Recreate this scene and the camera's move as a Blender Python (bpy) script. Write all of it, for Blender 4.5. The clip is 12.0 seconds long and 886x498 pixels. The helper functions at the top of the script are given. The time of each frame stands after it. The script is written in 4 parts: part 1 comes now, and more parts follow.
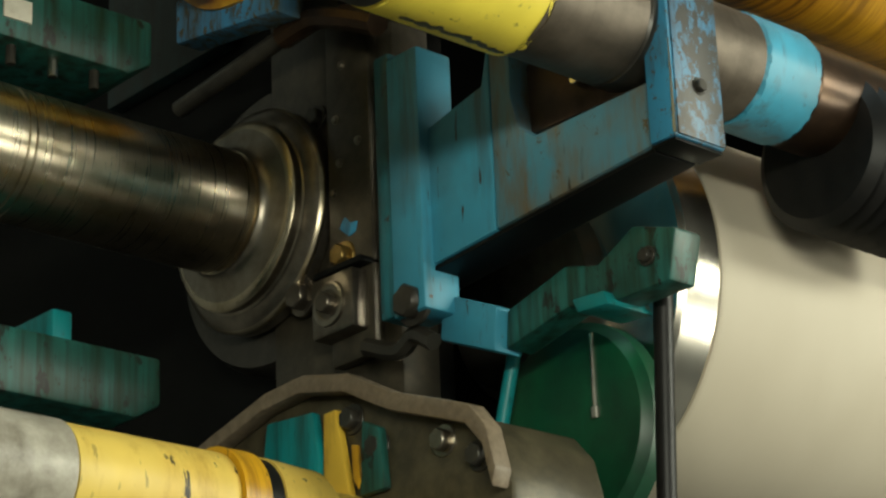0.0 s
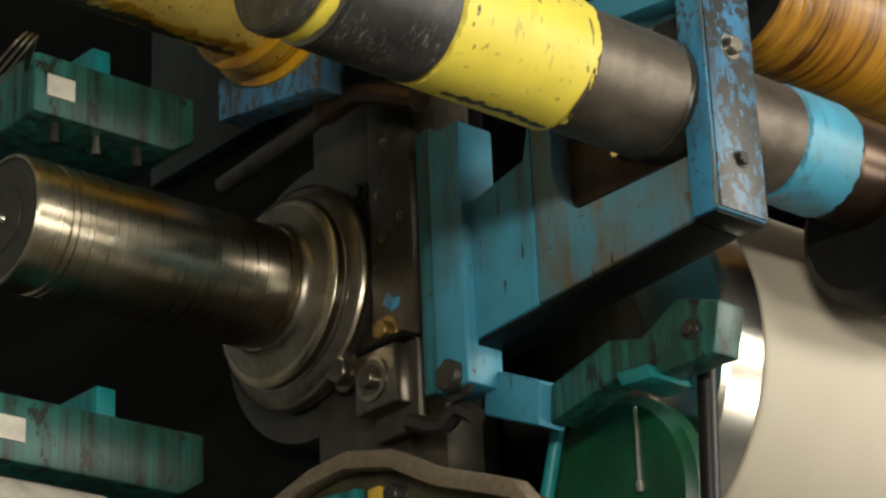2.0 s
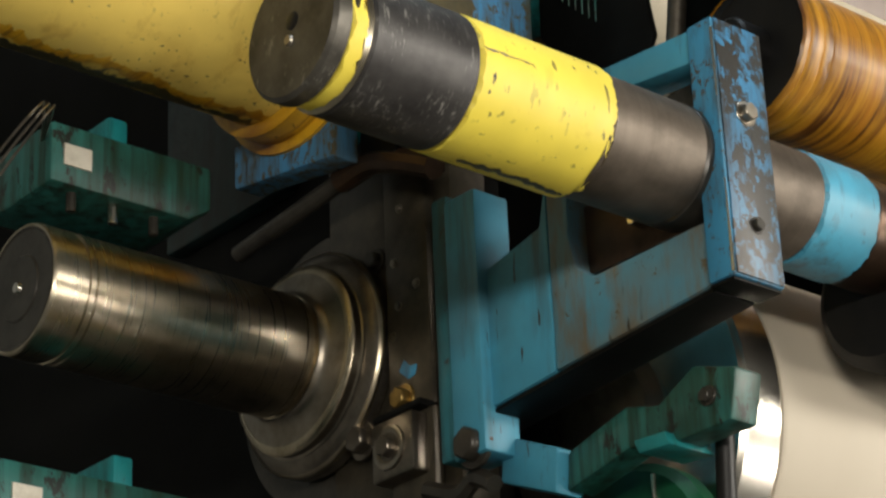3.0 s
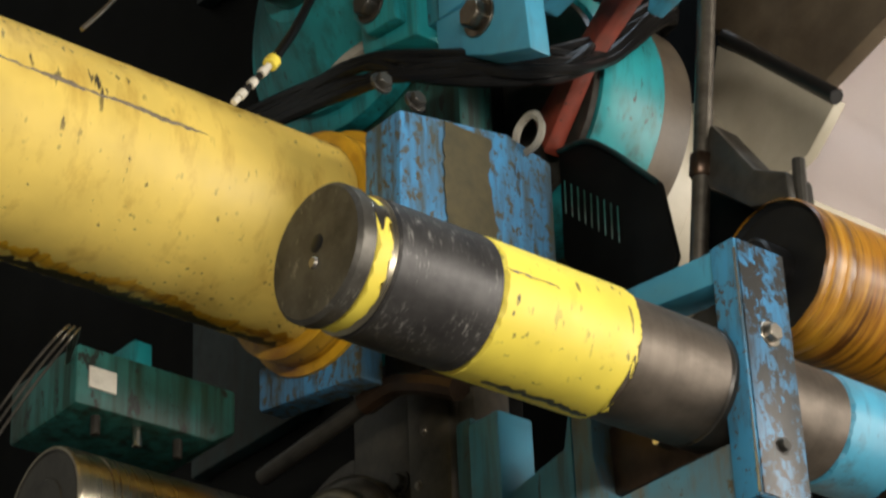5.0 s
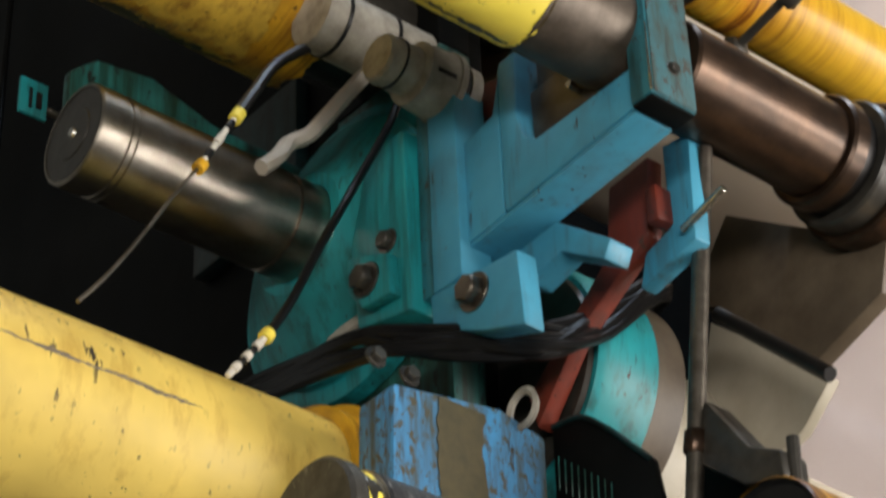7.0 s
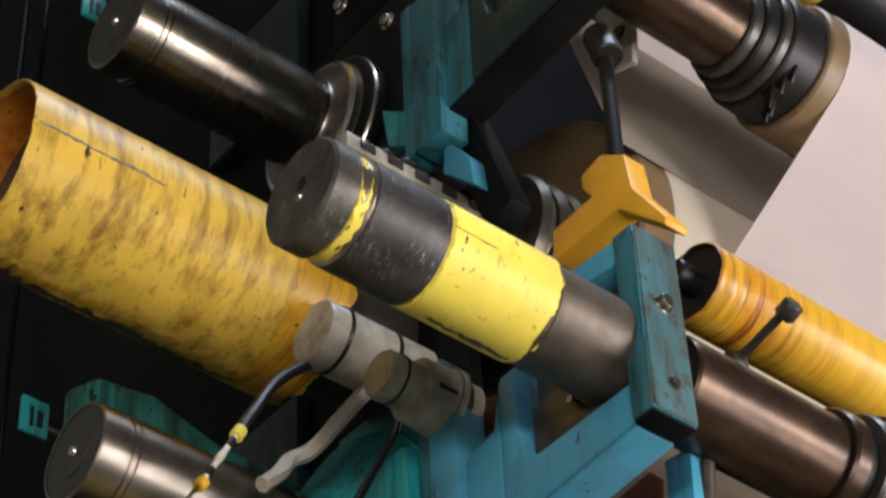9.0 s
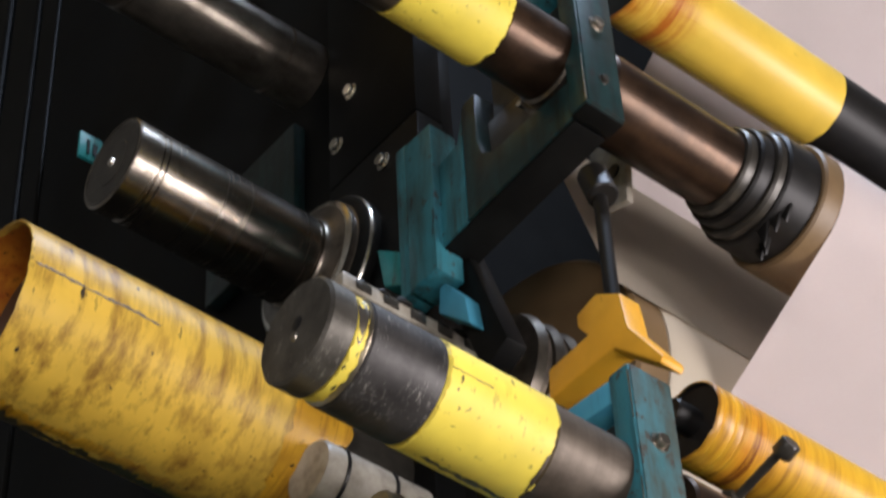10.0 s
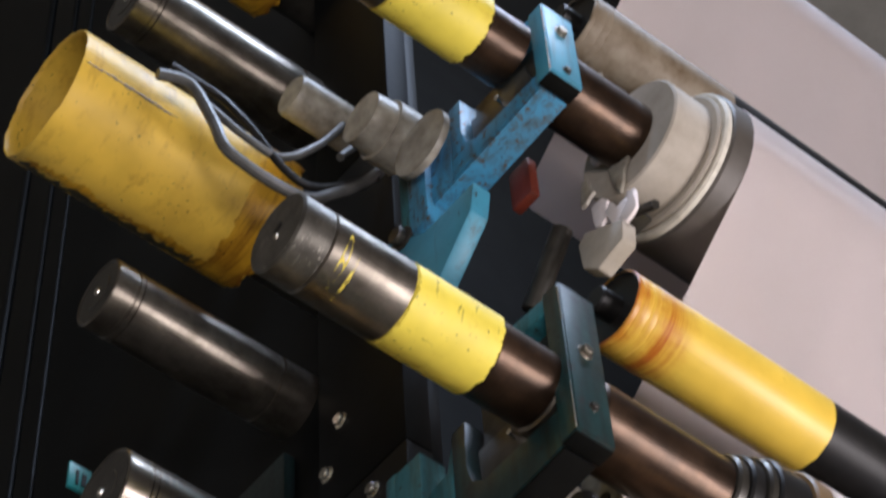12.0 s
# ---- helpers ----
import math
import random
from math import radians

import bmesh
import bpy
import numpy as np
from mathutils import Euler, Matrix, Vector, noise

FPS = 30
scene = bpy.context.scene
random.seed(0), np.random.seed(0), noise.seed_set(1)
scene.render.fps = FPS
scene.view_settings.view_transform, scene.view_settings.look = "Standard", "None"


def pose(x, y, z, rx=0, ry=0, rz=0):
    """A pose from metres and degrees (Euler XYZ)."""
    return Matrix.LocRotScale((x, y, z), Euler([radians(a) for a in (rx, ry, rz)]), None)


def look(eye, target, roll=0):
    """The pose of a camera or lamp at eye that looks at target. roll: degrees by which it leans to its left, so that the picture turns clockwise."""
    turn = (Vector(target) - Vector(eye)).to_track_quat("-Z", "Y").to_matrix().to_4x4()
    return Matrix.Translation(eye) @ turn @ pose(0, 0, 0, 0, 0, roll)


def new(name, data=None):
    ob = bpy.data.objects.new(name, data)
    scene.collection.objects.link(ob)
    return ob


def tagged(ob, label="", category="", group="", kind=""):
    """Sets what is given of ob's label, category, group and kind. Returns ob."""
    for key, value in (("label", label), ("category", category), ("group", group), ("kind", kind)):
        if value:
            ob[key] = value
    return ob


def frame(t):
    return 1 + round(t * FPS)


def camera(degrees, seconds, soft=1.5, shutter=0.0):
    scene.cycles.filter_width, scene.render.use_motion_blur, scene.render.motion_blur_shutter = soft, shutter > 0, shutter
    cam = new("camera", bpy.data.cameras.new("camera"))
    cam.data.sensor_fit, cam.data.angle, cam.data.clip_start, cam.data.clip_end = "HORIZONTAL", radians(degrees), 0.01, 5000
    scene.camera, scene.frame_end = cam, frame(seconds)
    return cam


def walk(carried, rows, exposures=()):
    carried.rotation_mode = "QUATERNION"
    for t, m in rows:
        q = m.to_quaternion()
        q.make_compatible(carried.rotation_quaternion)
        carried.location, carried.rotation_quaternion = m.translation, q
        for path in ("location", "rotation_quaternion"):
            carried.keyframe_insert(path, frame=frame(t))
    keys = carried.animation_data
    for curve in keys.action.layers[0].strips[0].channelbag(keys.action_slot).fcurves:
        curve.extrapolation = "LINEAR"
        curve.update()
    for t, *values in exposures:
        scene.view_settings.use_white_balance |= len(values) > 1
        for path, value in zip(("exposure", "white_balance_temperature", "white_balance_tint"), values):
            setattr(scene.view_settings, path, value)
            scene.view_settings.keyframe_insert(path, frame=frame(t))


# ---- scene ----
cam = camera(20.2, 12.0, soft=2.4, shutter=0.5)
EYE = Vector((0, 0, 1.55))


def aim(heading, pitch, roll):
    """Camera pose; heading in degrees from +Y towards +X."""
    a, e = radians(heading), radians(pitch)
    way = Vector((math.sin(a) * math.cos(e), math.cos(a) * math.cos(e), math.sin(e)))
    return look(EYE, EYE + way, roll)


walk(cam, [(t, aim(a, e, r)) for t, a, e, r in [
    (0, 42.25, 21.02, -2.35),
    (0.5, 42.07, 21.38, -2.45),
    (1, 41.69, 21.70, -2.38),
    (1.5, 41.42, 22.13, -2.36),
    (2, 41.27, 22.78, -2.41),
    (2.5, 41.15, 23.52, -2.29),
    (3.0, 40.93, 24.35, -2.50),
    (3.2, 40.84, 24.78, -2.55),
    (4.8, 40.58, 28.94, -2.44),
    (5, 40.55, 29.47, -2.54),
    (5.5, 40.56, 30.70, -2.83),
    (6, 40.61, 32.12, -2.72),
    (6.5, 40.80, 33.66, -2.60),
    (7, 41.03, 35.78, -2.34),
    (7.2, 41.08, 36.61, -2.33),
    (8.8, 41.37, 42.44, -2.85),
    (9, 41.43, 43.04, -2.97),
    (9.5, 41.64, 44.50, -3.04),
    (10, 41.82, 46.24, -3.44),
    (10.5, 42.10, 48.10, -3.61),
    (11, 42.16, 50.08, -3.82),
    (11.5, 42.35, 51.86, -4.29),
    (12, 43.00, 53.76, -4.64),
]], [(0, -0.14, 6600, -6), (2.5, -0.07, 6500, 8), (5, 0.03, 6450, 11), (7, 0.04, 6250, 13), (9.5, 0.06, 6100, 19), (12, 0.03, 6000, 21)])

# ---------------------------------------------------------------- world and light
world = bpy.data.worlds.new("hall_air")
scene.world = world
world.use_nodes = True
world.node_tree.nodes["Background"].inputs[0].default_value = (0.55, 0.52, 0.45, 1)
world.node_tree.nodes["Background"].inputs[1].default_value = 0.02
scene.view_settings.exposure = 0.0


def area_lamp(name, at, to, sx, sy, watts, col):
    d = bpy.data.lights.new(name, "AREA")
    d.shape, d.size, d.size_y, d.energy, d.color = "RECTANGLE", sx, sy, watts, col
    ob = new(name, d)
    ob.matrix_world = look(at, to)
    return tagged(ob, "unseen area light added for the press hall", "lamp", kind="structure")


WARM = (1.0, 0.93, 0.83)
# no lamp is in view; aisle, low and top follow highlights on the steel
area_lamp("hall_light_aisle", (5.25, -1.4, 3.9), (2.8, 3.0, 4.6), 2.8, 0.9, 195, WARM)
# added fill from the left, no source known there
area_lamp("rear_fill_light", (-1.2, -1.9, 2.8), (2.6, 3.0, 4.2), 3.0, 0.4, 205, WARM)
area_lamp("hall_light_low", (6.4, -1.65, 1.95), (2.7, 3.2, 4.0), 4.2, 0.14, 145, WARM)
area_lamp("hall_light_top", (2.8, 0.4, 12.4), (2.8, 2.4, 6.0), 4.0, 0.3, 380, (0.70, 0.86, 1.0))


# ---------------------------------------------------------------- materials
def mat(name, rough=0.5, metal=0.0):
    m = bpy.data.materials.new(name)
    m.use_nodes = True
    b = m.node_tree.nodes["Principled BSDF"]
    b.inputs["Roughness"].default_value, b.inputs["Metallic"].default_value = rough, metal
    return m, m.node_tree.nodes, m.node_tree.links, b


def coords(n, l, scale=(1, 1, 1)):
    c, mp = n.new("ShaderNodeTexCoord"), n.new("ShaderNodeMapping")
    mp.inputs["Scale"].default_value = scale
    l.new(c.outputs["Object"], mp.inputs["Vector"])
    return mp.outputs["Vector"]


def noise_tex(n, l, vec, scale, detail=5, rough=0.6):
    t = n.new("ShaderNodeTexNoise")
    t.inputs["Scale"].default_value, t.inputs["Detail"].default_value, t.inputs["Roughness"].default_value = scale, detail, rough
    l.new(vec, t.inputs["Vector"])
    return t.outputs["Fac"]


def ramp(n, l, fac, lo, hi, a=(0, 0, 0, 1), b=(1, 1, 1, 1)):
    r = n.new("ShaderNodeValToRGB")
    r.color_ramp.elements[0].position, r.color_ramp.elements[1].position = lo, hi
    r.color_ramp.elements[0].color, r.color_ramp.elements[1].color = a, b
    l.new(fac, r.inputs["Fac"])
    return r.outputs["Color"]


def mix(n, l, fac, a, b):
    m = n.new("ShaderNodeMix")
    m.data_type = "RGBA"
    if isinstance(fac, float):
        m.inputs[0].default_value = fac
    else:
        l.new(fac, m.inputs[0])
    for k, v in ((6, a), (7, b)):
        if isinstance(v, tuple):
            m.inputs[k].default_value = (*v, 1) if len(v) == 3 else v
        else:
            l.new(v, m.inputs[k])
    return m.outputs[2]


def bump(n, l, b, height, strength=0.2, dist=0.004):
    bp = n.new("ShaderNodeBump")
    bp.inputs["Strength"].default_value, bp.inputs["Distance"].default_value = strength, dist
    l.new(height, bp.inputs["Height"])
    l.new(bp.outputs["Normal"], b.inputs["Normal"])


def paint(name, base, under, dirt, chip=0.62, streak=0.5, rough=0.38, streak_scale=(26, 26, 2.2), grime=0.5, chip_scale=(1, 1, 1), heavy=0.6, drip=0.70):
    """Worn machine paint: base colour, chipped to `under`, with running oil streaks of colour `dirt`."""
    m, n, l, b = mat(name, rough)
    v = coords(n, l)
    tone = noise_tex(n, l, v, 5.0, 3)
    col = mix(n, l, ramp(n, l, tone, 0.3, 0.75), tuple(c * 0.82 for c in base), tuple(min(1, c * 1.12) for c in base))
    vs = coords(n, l, streak_scale)
    st = ramp(n, l, noise_tex(n, l, vs, 1.0, 6, 0.65), streak, streak + 0.22)
    big = ramp(n, l, noise_tex(n, l, v, 3.2, 4), grime, grime + 0.3)
    col = mix(n, l, st, col, mix(n, l, heavy, col, dirt))
    col = mix(n, l, big, col, mix(n, l, heavy, col, dirt))
    ch = noise_tex(n, l, coords(n, l, chip_scale), 34.0, 8, 0.75)
    chips = ramp(n, l, ch, chip, chip + 0.02)
    col = mix(n, l, chips, col, under)
    runs = ramp(n, l, noise_tex(n, l, coords(n, l, (75, 75, 11)), 1.0, 3, 0.55), drip, drip + 0.03)
    where = ramp(n, l, noise_tex(n, l, v, 7.0, 2), 0.42, 0.6)
    col = mix(n, l, mix(n, l, runs, (0, 0, 0), where), col, tuple(c * 0.4 for c in under))
    l.new(col, b.inputs["Base Color"])
    r = n.new("ShaderNodeMapRange")
    r.inputs[3].default_value, r.inputs[4].default_value = rough - 0.12, rough + 0.25
    l.new(ch, r.inputs[0])
    l.new(r.outputs[0], b.inputs["Roughness"])
    bump(n, l, b, ch, 0.25, 0.003)
    return m


def turned(name, base, dark, rough=0.3, ring=140, metal=0.9, stain=0.5, relief=0.12, vary=0.16, scuff=None):
    """Lathe-turned steel: fine rings across X, oil film in blotches."""
    m, n, l, b = mat(name, rough, metal)
    rings = noise_tex(n, l, coords(n, l, (ring, 3, 3)), 1.0, 4, 0.7)
    blot = noise_tex(n, l, coords(n, l, (9, 14, 14)), 1.0, 5, 0.65)
    col = mix(n, l, ramp(n, l, blot, stain - 0.15, stain + 0.25), base, dark)
    col = mix(n, l, ramp(n, l, rings, 0.35, 0.7), col, mix(n, l, min(0.35, vary * 2.2), col, dark))
    if scuff:
        marks = ramp(n, l, noise_tex(n, l, coords(n, l, (170, 60, 34)), 1.0, 5, 0.7), 0.55, 0.69)
        zone = ramp(n, l, noise_tex(n, l, coords(n, l, (7, 9, 9)), 1.0, 2), 0.46, 0.62)
        col = mix(n, l, mix(n, l, marks, (0, 0, 0), zone), col, scuff)
    l.new(col, b.inputs["Base Color"])
    r = n.new("ShaderNodeMapRange")
    r.inputs[3].default_value, r.inputs[4].default_value = rough - vary * 0.6, rough + vary * 1.3
    l.new(rings, r.inputs[0])
    l.new(r.outputs[0], b.inputs["Roughness"])
    bump(n, l, b, rings, relief, 0.001)
    return m


def plain(name, base, dark, rough=0.5, metal=0.0, scale=18.0, amount=0.5, relief=0.15, gloss=0.5):
    m, n, l, b = mat(name, rough, metal)
    b.inputs["Specular IOR Level"].default_value = gloss
    v = coords(n, l)
    f = noise_tex(n, l, v, scale, 6, 0.65)
    g = noise_tex(n, l, v, scale * 0.22, 3)
    col = mix(n, l, ramp(n, l, f, amount - 0.15, amount + 0.3), base, dark)
    col = mix(n, l, ramp(n, l, g, 0.45, 0.8), col, mix(n, l, 0.5, col, dark))
    l.new(col, b.inputs["Base Color"])
    bump(n, l, b, f, relief, 0.002)
    return m


BLUE = paint("blue_paint", (0.06, 0.30, 0.44), (0.09, 0.075, 0.05), (0.06, 0.06, 0.035), 0.66, 0.55, 0.38, (22, 22, 2.5), 0.50, heavy=0.8, drip=0.66)
BLUE_WORN = paint("blue_paint_flaking", (0.06, 0.26, 0.50), (0.075, 0.065, 0.035), (0.06, 0.055, 0.022), 0.535, 0.42, 0.42, (34, 34, 4), 0.46, (1.7, 1.7, 1.0), 0.9, drip=0.62)
TEAL = paint("teal_paint", (0.014, 0.27, 0.29), (0.03, 0.035, 0.03), (0.012, 0.05, 0.04), 0.65, 0.47, 0.34, (26, 26, 2.2), 0.46, heavy=0.8, drip=0.64)
TEAL_DIRTY = paint("teal_paint_oily", (0.03, 0.18, 0.16), (0.012, 0.016, 0.012), (0.010, 0.024, 0.011), 0.57, 0.40, 0.35, (36, 36, 1.6), 0.42, (1, 1, 0.5), 0.88)
TEAL_DARK = paint("teal_paint_dark", (0.009, 0.042, 0.043), (0.012, 0.012, 0.012), (0.005, 0.007, 0.006), 0.58, 0.40, 0.35, (30, 30, 2), 0.4, heavy=0.85)
YELLOW = paint("yellow_paint", (0.82, 0.60, 0.13), (0.09, 0.07, 0.04), (0.42, 0.23, 0.03), 0.69, 0.53, 0.4, (18, 12, 5), 0.52, (1, 1, 0.5), 0.75, drip=0.64)
YELLOW_STAINED = paint("yellow_paint_stained", (0.80, 0.52, 0.06), (0.09, 0.06, 0.03), (0.20, 0.09, 0.01), 0.69, 0.46, 0.36, (30, 16, 4), 0.50, (1, 0.8, 0.5), 0.85, drip=0.65)
BLUE_STAINED = paint("blue_paint_oil_stained", (0.07, 0.28, 0.39), (0.09, 0.07, 0.035), (0.15, 0.095, 0.032), 0.62, 0.42, 0.38, (16, 16, 3.5), 0.41, heavy=0.9, drip=0.63)
YELLOW_BRIGHT = paint("yellow_paint_bright", (0.86, 0.70, 0.08), (0.07, 0.06, 0.04), (0.5, 0.34, 0.03), 0.66, 0.60, 0.45, (14, 30, 5), 0.60, (0.7, 0.7, 0.5), 0.7, drip=0.635)
YELLOW_OILY = paint("yellow_paint_oil_stained", (0.76, 0.42, 0.02), (0.14, 0.06, 0.008), (0.15, 0.04, 0.003), 0.70, 0.47, 0.3, (55, 3.5, 3.5), 0.50, (1, .3, .3), 0.9, drip=0.66)
ORANGE = paint("orange_paint", (0.80, 0.40, 0.02), (0.2, 0.12, 0.03), (0.4, 0.18, 0.01), 0.74, 0.66)
RED = paint("red_paint", (0.17, 0.028, 0.014), (0.04, 0.025, 0.015), (0.04, 0.016, 0.01), 0.62, 0.46)
STEEL = turned("turned_steel", (0.62, 0.55, 0.42), (0.24, 0.19, 0.10), 0.26, 120, 1.0, 0.58, 0.03, 0.08)
STEEL_DARK = turned("oily_steel", (0.26, 0.23, 0.19), (0.07, 0.06, 0.045), 0.29, 100, 0.9, 0.5, 0.04, 0.08)
BROWN = turned("rust_brown_steel", (0.085, 0.050, 0.030), (0.022, 0.014, 0.009), 0.28, 90, 0.7, 0.48, 0.05, 0.1)
DULL = turned("dull_oiled_steel", (0.13, 0.105, 0.08), (0.045, 0.033, 0.022), 0.46, 60, 0.5, 0.5, 0.05, 0.1)
BLACK = turned("black_sleeve", (0.07, 0.066, 0.062), (0.018, 0.016, 0.015), 0.42, 40, 0.3, 0.42, 0.06, 0.1, (0.30, 0.29, 0.26))
SCUFFED = turned("scuffed_disc_steel", (0.13, 0.12, 0.10), (0.03, 0.027, 0.022), 0.36, 20, 0.6, 0.5, 0.06, 0.1, (0.40, 0.38, 0.32))
STEEL_OILED = turned("oiled_polished_steel", (0.34, 0.30, 0.25), (0.10, 0.085, 0.06), 0.24, 120, 1.0, 0.55, 0.02, 0.06)
STEEL_DULL = turned("dull_steel", (0.40, 0.36, 0.30), (0.16, 0.135, 0.10), 0.30, 90, 1.0, 0.55, 0.02, 0.06)
RUST = paint("rust_stained_yellow_end", (0.52, 0.21, 0.014), (0.10, 0.03, 0.006), (0.26, 0.055, 0.004), 0.64, 0.45, 0.4, (26, 26, 3), 0.44, heavy=0.9, drip=0.63)
CABLE = plain("black_cable", (0.006, 0.006, 0.006), (0.003, 0.003, 0.003), 0.33, 0.0, 30, 0.5, 0.1, 0.22)
BLUE_EDGE = paint("blue_paint_scraped", (0.05, 0.27, 0.47), (0.07, 0.06, 0.045), (0.055, 0.05, 0.03), 0.565, 0.47, 0.4, (26, 26, 5), 0.50, (1.3, 1.3, 1.0), 0.85, drip=0.62)
TEAL_BLUE = paint("teal_blue_paint_oily", (0.025, 0.16, 0.20), (0.03, 0.03, 0.025), (0.014, 0.03, 0.025), 0.60, 0.45, 0.38, (26, 26, 3), 0.46, heavy=0.85, drip=0.63)
YELLOW_DEEP = paint("yellow_paint_deep", (0.82, 0.53, 0.06), (0.09, 0.07, 0.04), (0.40, 0.20, 0.02), 0.70, 0.53, 0.4, (22, 12, 5), 0.54, (1, 1, 0.5), 0.75, drip=0.66)
BLUE_GRIMED = paint("blue_paint_under_black_grime", (0.05, 0.25, 0.47), (0.028, 0.026, 0.022), (0.035, 0.033, 0.028), 0.485, 0.42, 0.36, (26, 26, 6), 0.42, (0.9, 0.9, 0.7), 0.9, drip=0.60)
TEAL_GRIMED = paint("teal_paint_under_grime", (0.05, 0.17, 0.20), (0.05, 0.045, 0.035), (0.05, 0.055, 0.04), 0.56, 0.40, 0.40, (20, 20, 5), 0.40, (0.9, 0.9, 0.6), 0.85, drip=0.62)
DUST_PALE = plain("thick_paper_dust", (0.52, 0.47, 0.40), (0.30, 0.26, 0.20), 0.75, 0.0, 7, 0.5, 0.3)
DUSTY_BROWN = plain("dusty_brown_sheet", (0.13, 0.10, 0.065), (0.05, 0.035, 0.022), 0.5, 0.0, 9, 0.5, 0.2)
COVER_OIL = plain("oil_caked_casting", (0.10, 0.085, 0.05), (0.025, 0.022, 0.015), 0.36, 0.2, 20, 0.5, 0.5)
HOSE = plain("grey_air_hose", (0.10, 0.10, 0.095), (0.04, 0.04, 0.038), 0.42, 0.0, 20, 0.5, 0.1)
DRUM_GREY = plain("dusty_dark_drum_edge", (0.13, 0.115, 0.10), (0.07, 0.06, 0.05), 0.5, 0.1, 7, 0.5, 0.05)
BRASS = plain("oily_brass", (0.30, 0.20, 0.06), (0.10, 0.07, 0.02), 0.35, 0.8, 40, 0.5, 0.1)
GREASE = plain("greasy_casting", (0.06, 0.055, 0.045), (0.018, 0.016, 0.013), 0.32, 0.3, 22, 0.5, 0.4)
# near-black and dull: oily plate with the tower's inner shade in its colour
DARKPLATE = plain("oily_shade_black_plate", (0.006, 0.0065, 0.006), (0.002, 0.002, 0.002), 0.5, 0.0, 9, 0.45, 0.2, 0.3)
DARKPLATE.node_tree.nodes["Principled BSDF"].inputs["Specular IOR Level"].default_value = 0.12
OILBROWN = plain("dried_oil", (0.085, 0.068, 0.028), (0.03, 0.03, 0.016), 0.45, 0.0, 20, 0.5, 0.2)
DUSTY = plain("paper_dust_on_brown", (0.30, 0.25, 0.18), (0.12, 0.075, 0.035), 0.6, 0.0, 14, 0.5, 0.2)
TAN = plain("tan_rim", (0.22, 0.145, 0.07), (0.12, 0.075, 0.035), 0.45, 0.0, 8, 0.5, 0.05)
BLANKET = plain("rubber_blanket", (0.56, 0.50, 0.40), (0.48, 0.42, 0.325), 0.55, 0.0, 5, 0.5, 0.03)
POSTSTEEL = plain("greasy_frame_steel", (0.085, 0.072, 0.05), (0.025, 0.022, 0.016), 0.38, 0.4, 26, 0.5, 0.35)
WORN = plain("worn_through_paint", (0.24, 0.19, 0.13), (0.12, 0.09, 0.06), 0.5, 0.0, 60, 0.45, 0.2)
RUBBER = plain("black_rubber", (0.012, 0.011, 0.010), (0.005, 0.005, 0.005), 0.42, 0.0, 30, 0.5, 0.15, 0.3)
PAPER = plain("newsprint_paper", (0.87, 0.79, 0.775), (0.83, 0.75, 0.725), 0.85, 0.0, 3, 0.5, 0.02)
BEIGE = plain("beige_enamel", (0.50, 0.46, 0.36), (0.34, 0.30, 0.22), 0.45, 0.0, 6, 0.5, 0.05)
WHITE = plain("white_plastic", (0.46, 0.43, 0.36), (0.13, 0.11, 0.08), 0.4, 0.0, 16, 0.46, 0.1)
LABEL = plain("paper_label", (0.72, 0.68, 0.58), (0.4, 0.36, 0.28), 0.6, 0.0, 30, 0.6)
CHROME = plain("bright_steel", (0.75, 0.72, 0.64), (0.35, 0.31, 0.24), 0.22, 1.0, 30, 0.6)
GREEN = plain("green_enamel", (0.010, 0.11, 0.045), (0.005, 0.03, 0.015), 0.4, 0.0, 8, 0.45)


def rusted_drum(name, base, rust, deep, stops):
    """Yellow paint with brown oil that ran round the drum in belts; stops: (metres from the drum's end, share of rust)."""
    m, n, l, b = mat(name, 0.38)
    v = coords(n, l)
    tone = noise_tex(n, l, v, 6.0, 4)
    col = mix(n, l, ramp(n, l, tone, 0.3, 0.75), tuple(c * 0.8 for c in base), base)
    split = n.new("ShaderNodeSeparateXYZ")
    jitter = n.new("ShaderNodeMath")
    jitter.operation = "MULTIPLY_ADD"
    l.new(noise_tex(n, l, coords(n, l, (9, 22, 22)), 1.0, 4), jitter.inputs[0])
    jitter.inputs[1].default_value = 0.10
    l.new(v, split.inputs[0])
    l.new(split.outputs["X"], jitter.inputs[2])
    belt = n.new("ShaderNodeValToRGB")
    ring = belt.color_ramp
    while len(ring.elements) < len(stops):
        ring.elements.new(0.5)
    for e, (p, k) in zip(ring.elements, stops):
        e.position, e.color = p + 0.05, (k, k, k, 1)
    l.new(jitter.outputs[0], belt.inputs["Fac"])
    fine = noise_tex(n, l, coords(n, l, (170, 7, 7)), 1.0, 6, 0.7)
    streaks = ramp(n, l, fine, 0.36, 0.62)
    part_of = mix(n, l, streaks, mix(n, l, 0.55, (0, 0, 0), belt.outputs["Color"]), belt.outputs["Color"])
    col = mix(n, l, part_of, col, rust)
    dark = mix(n, l, ramp(n, l, noise_tex(n, l, coords(n, l, (48, 3, 3)), 1.0, 5, 0.7), 0.47, 0.64), (0, 0, 0), belt.outputs["Color"])
    col = mix(n, l, dark, col, deep)
    marks = ramp(n, l, noise_tex(n, l, coords(n, l, (22, 60, 60)), 1.0, 6, 0.7), 0.70, 0.72)
    col = mix(n, l, marks, col, (0.10, 0.05, 0.01))
    l.new(col, b.inputs["Base Color"])
    bump(n, l, b, fine, 0.15, 0.002)
    return m


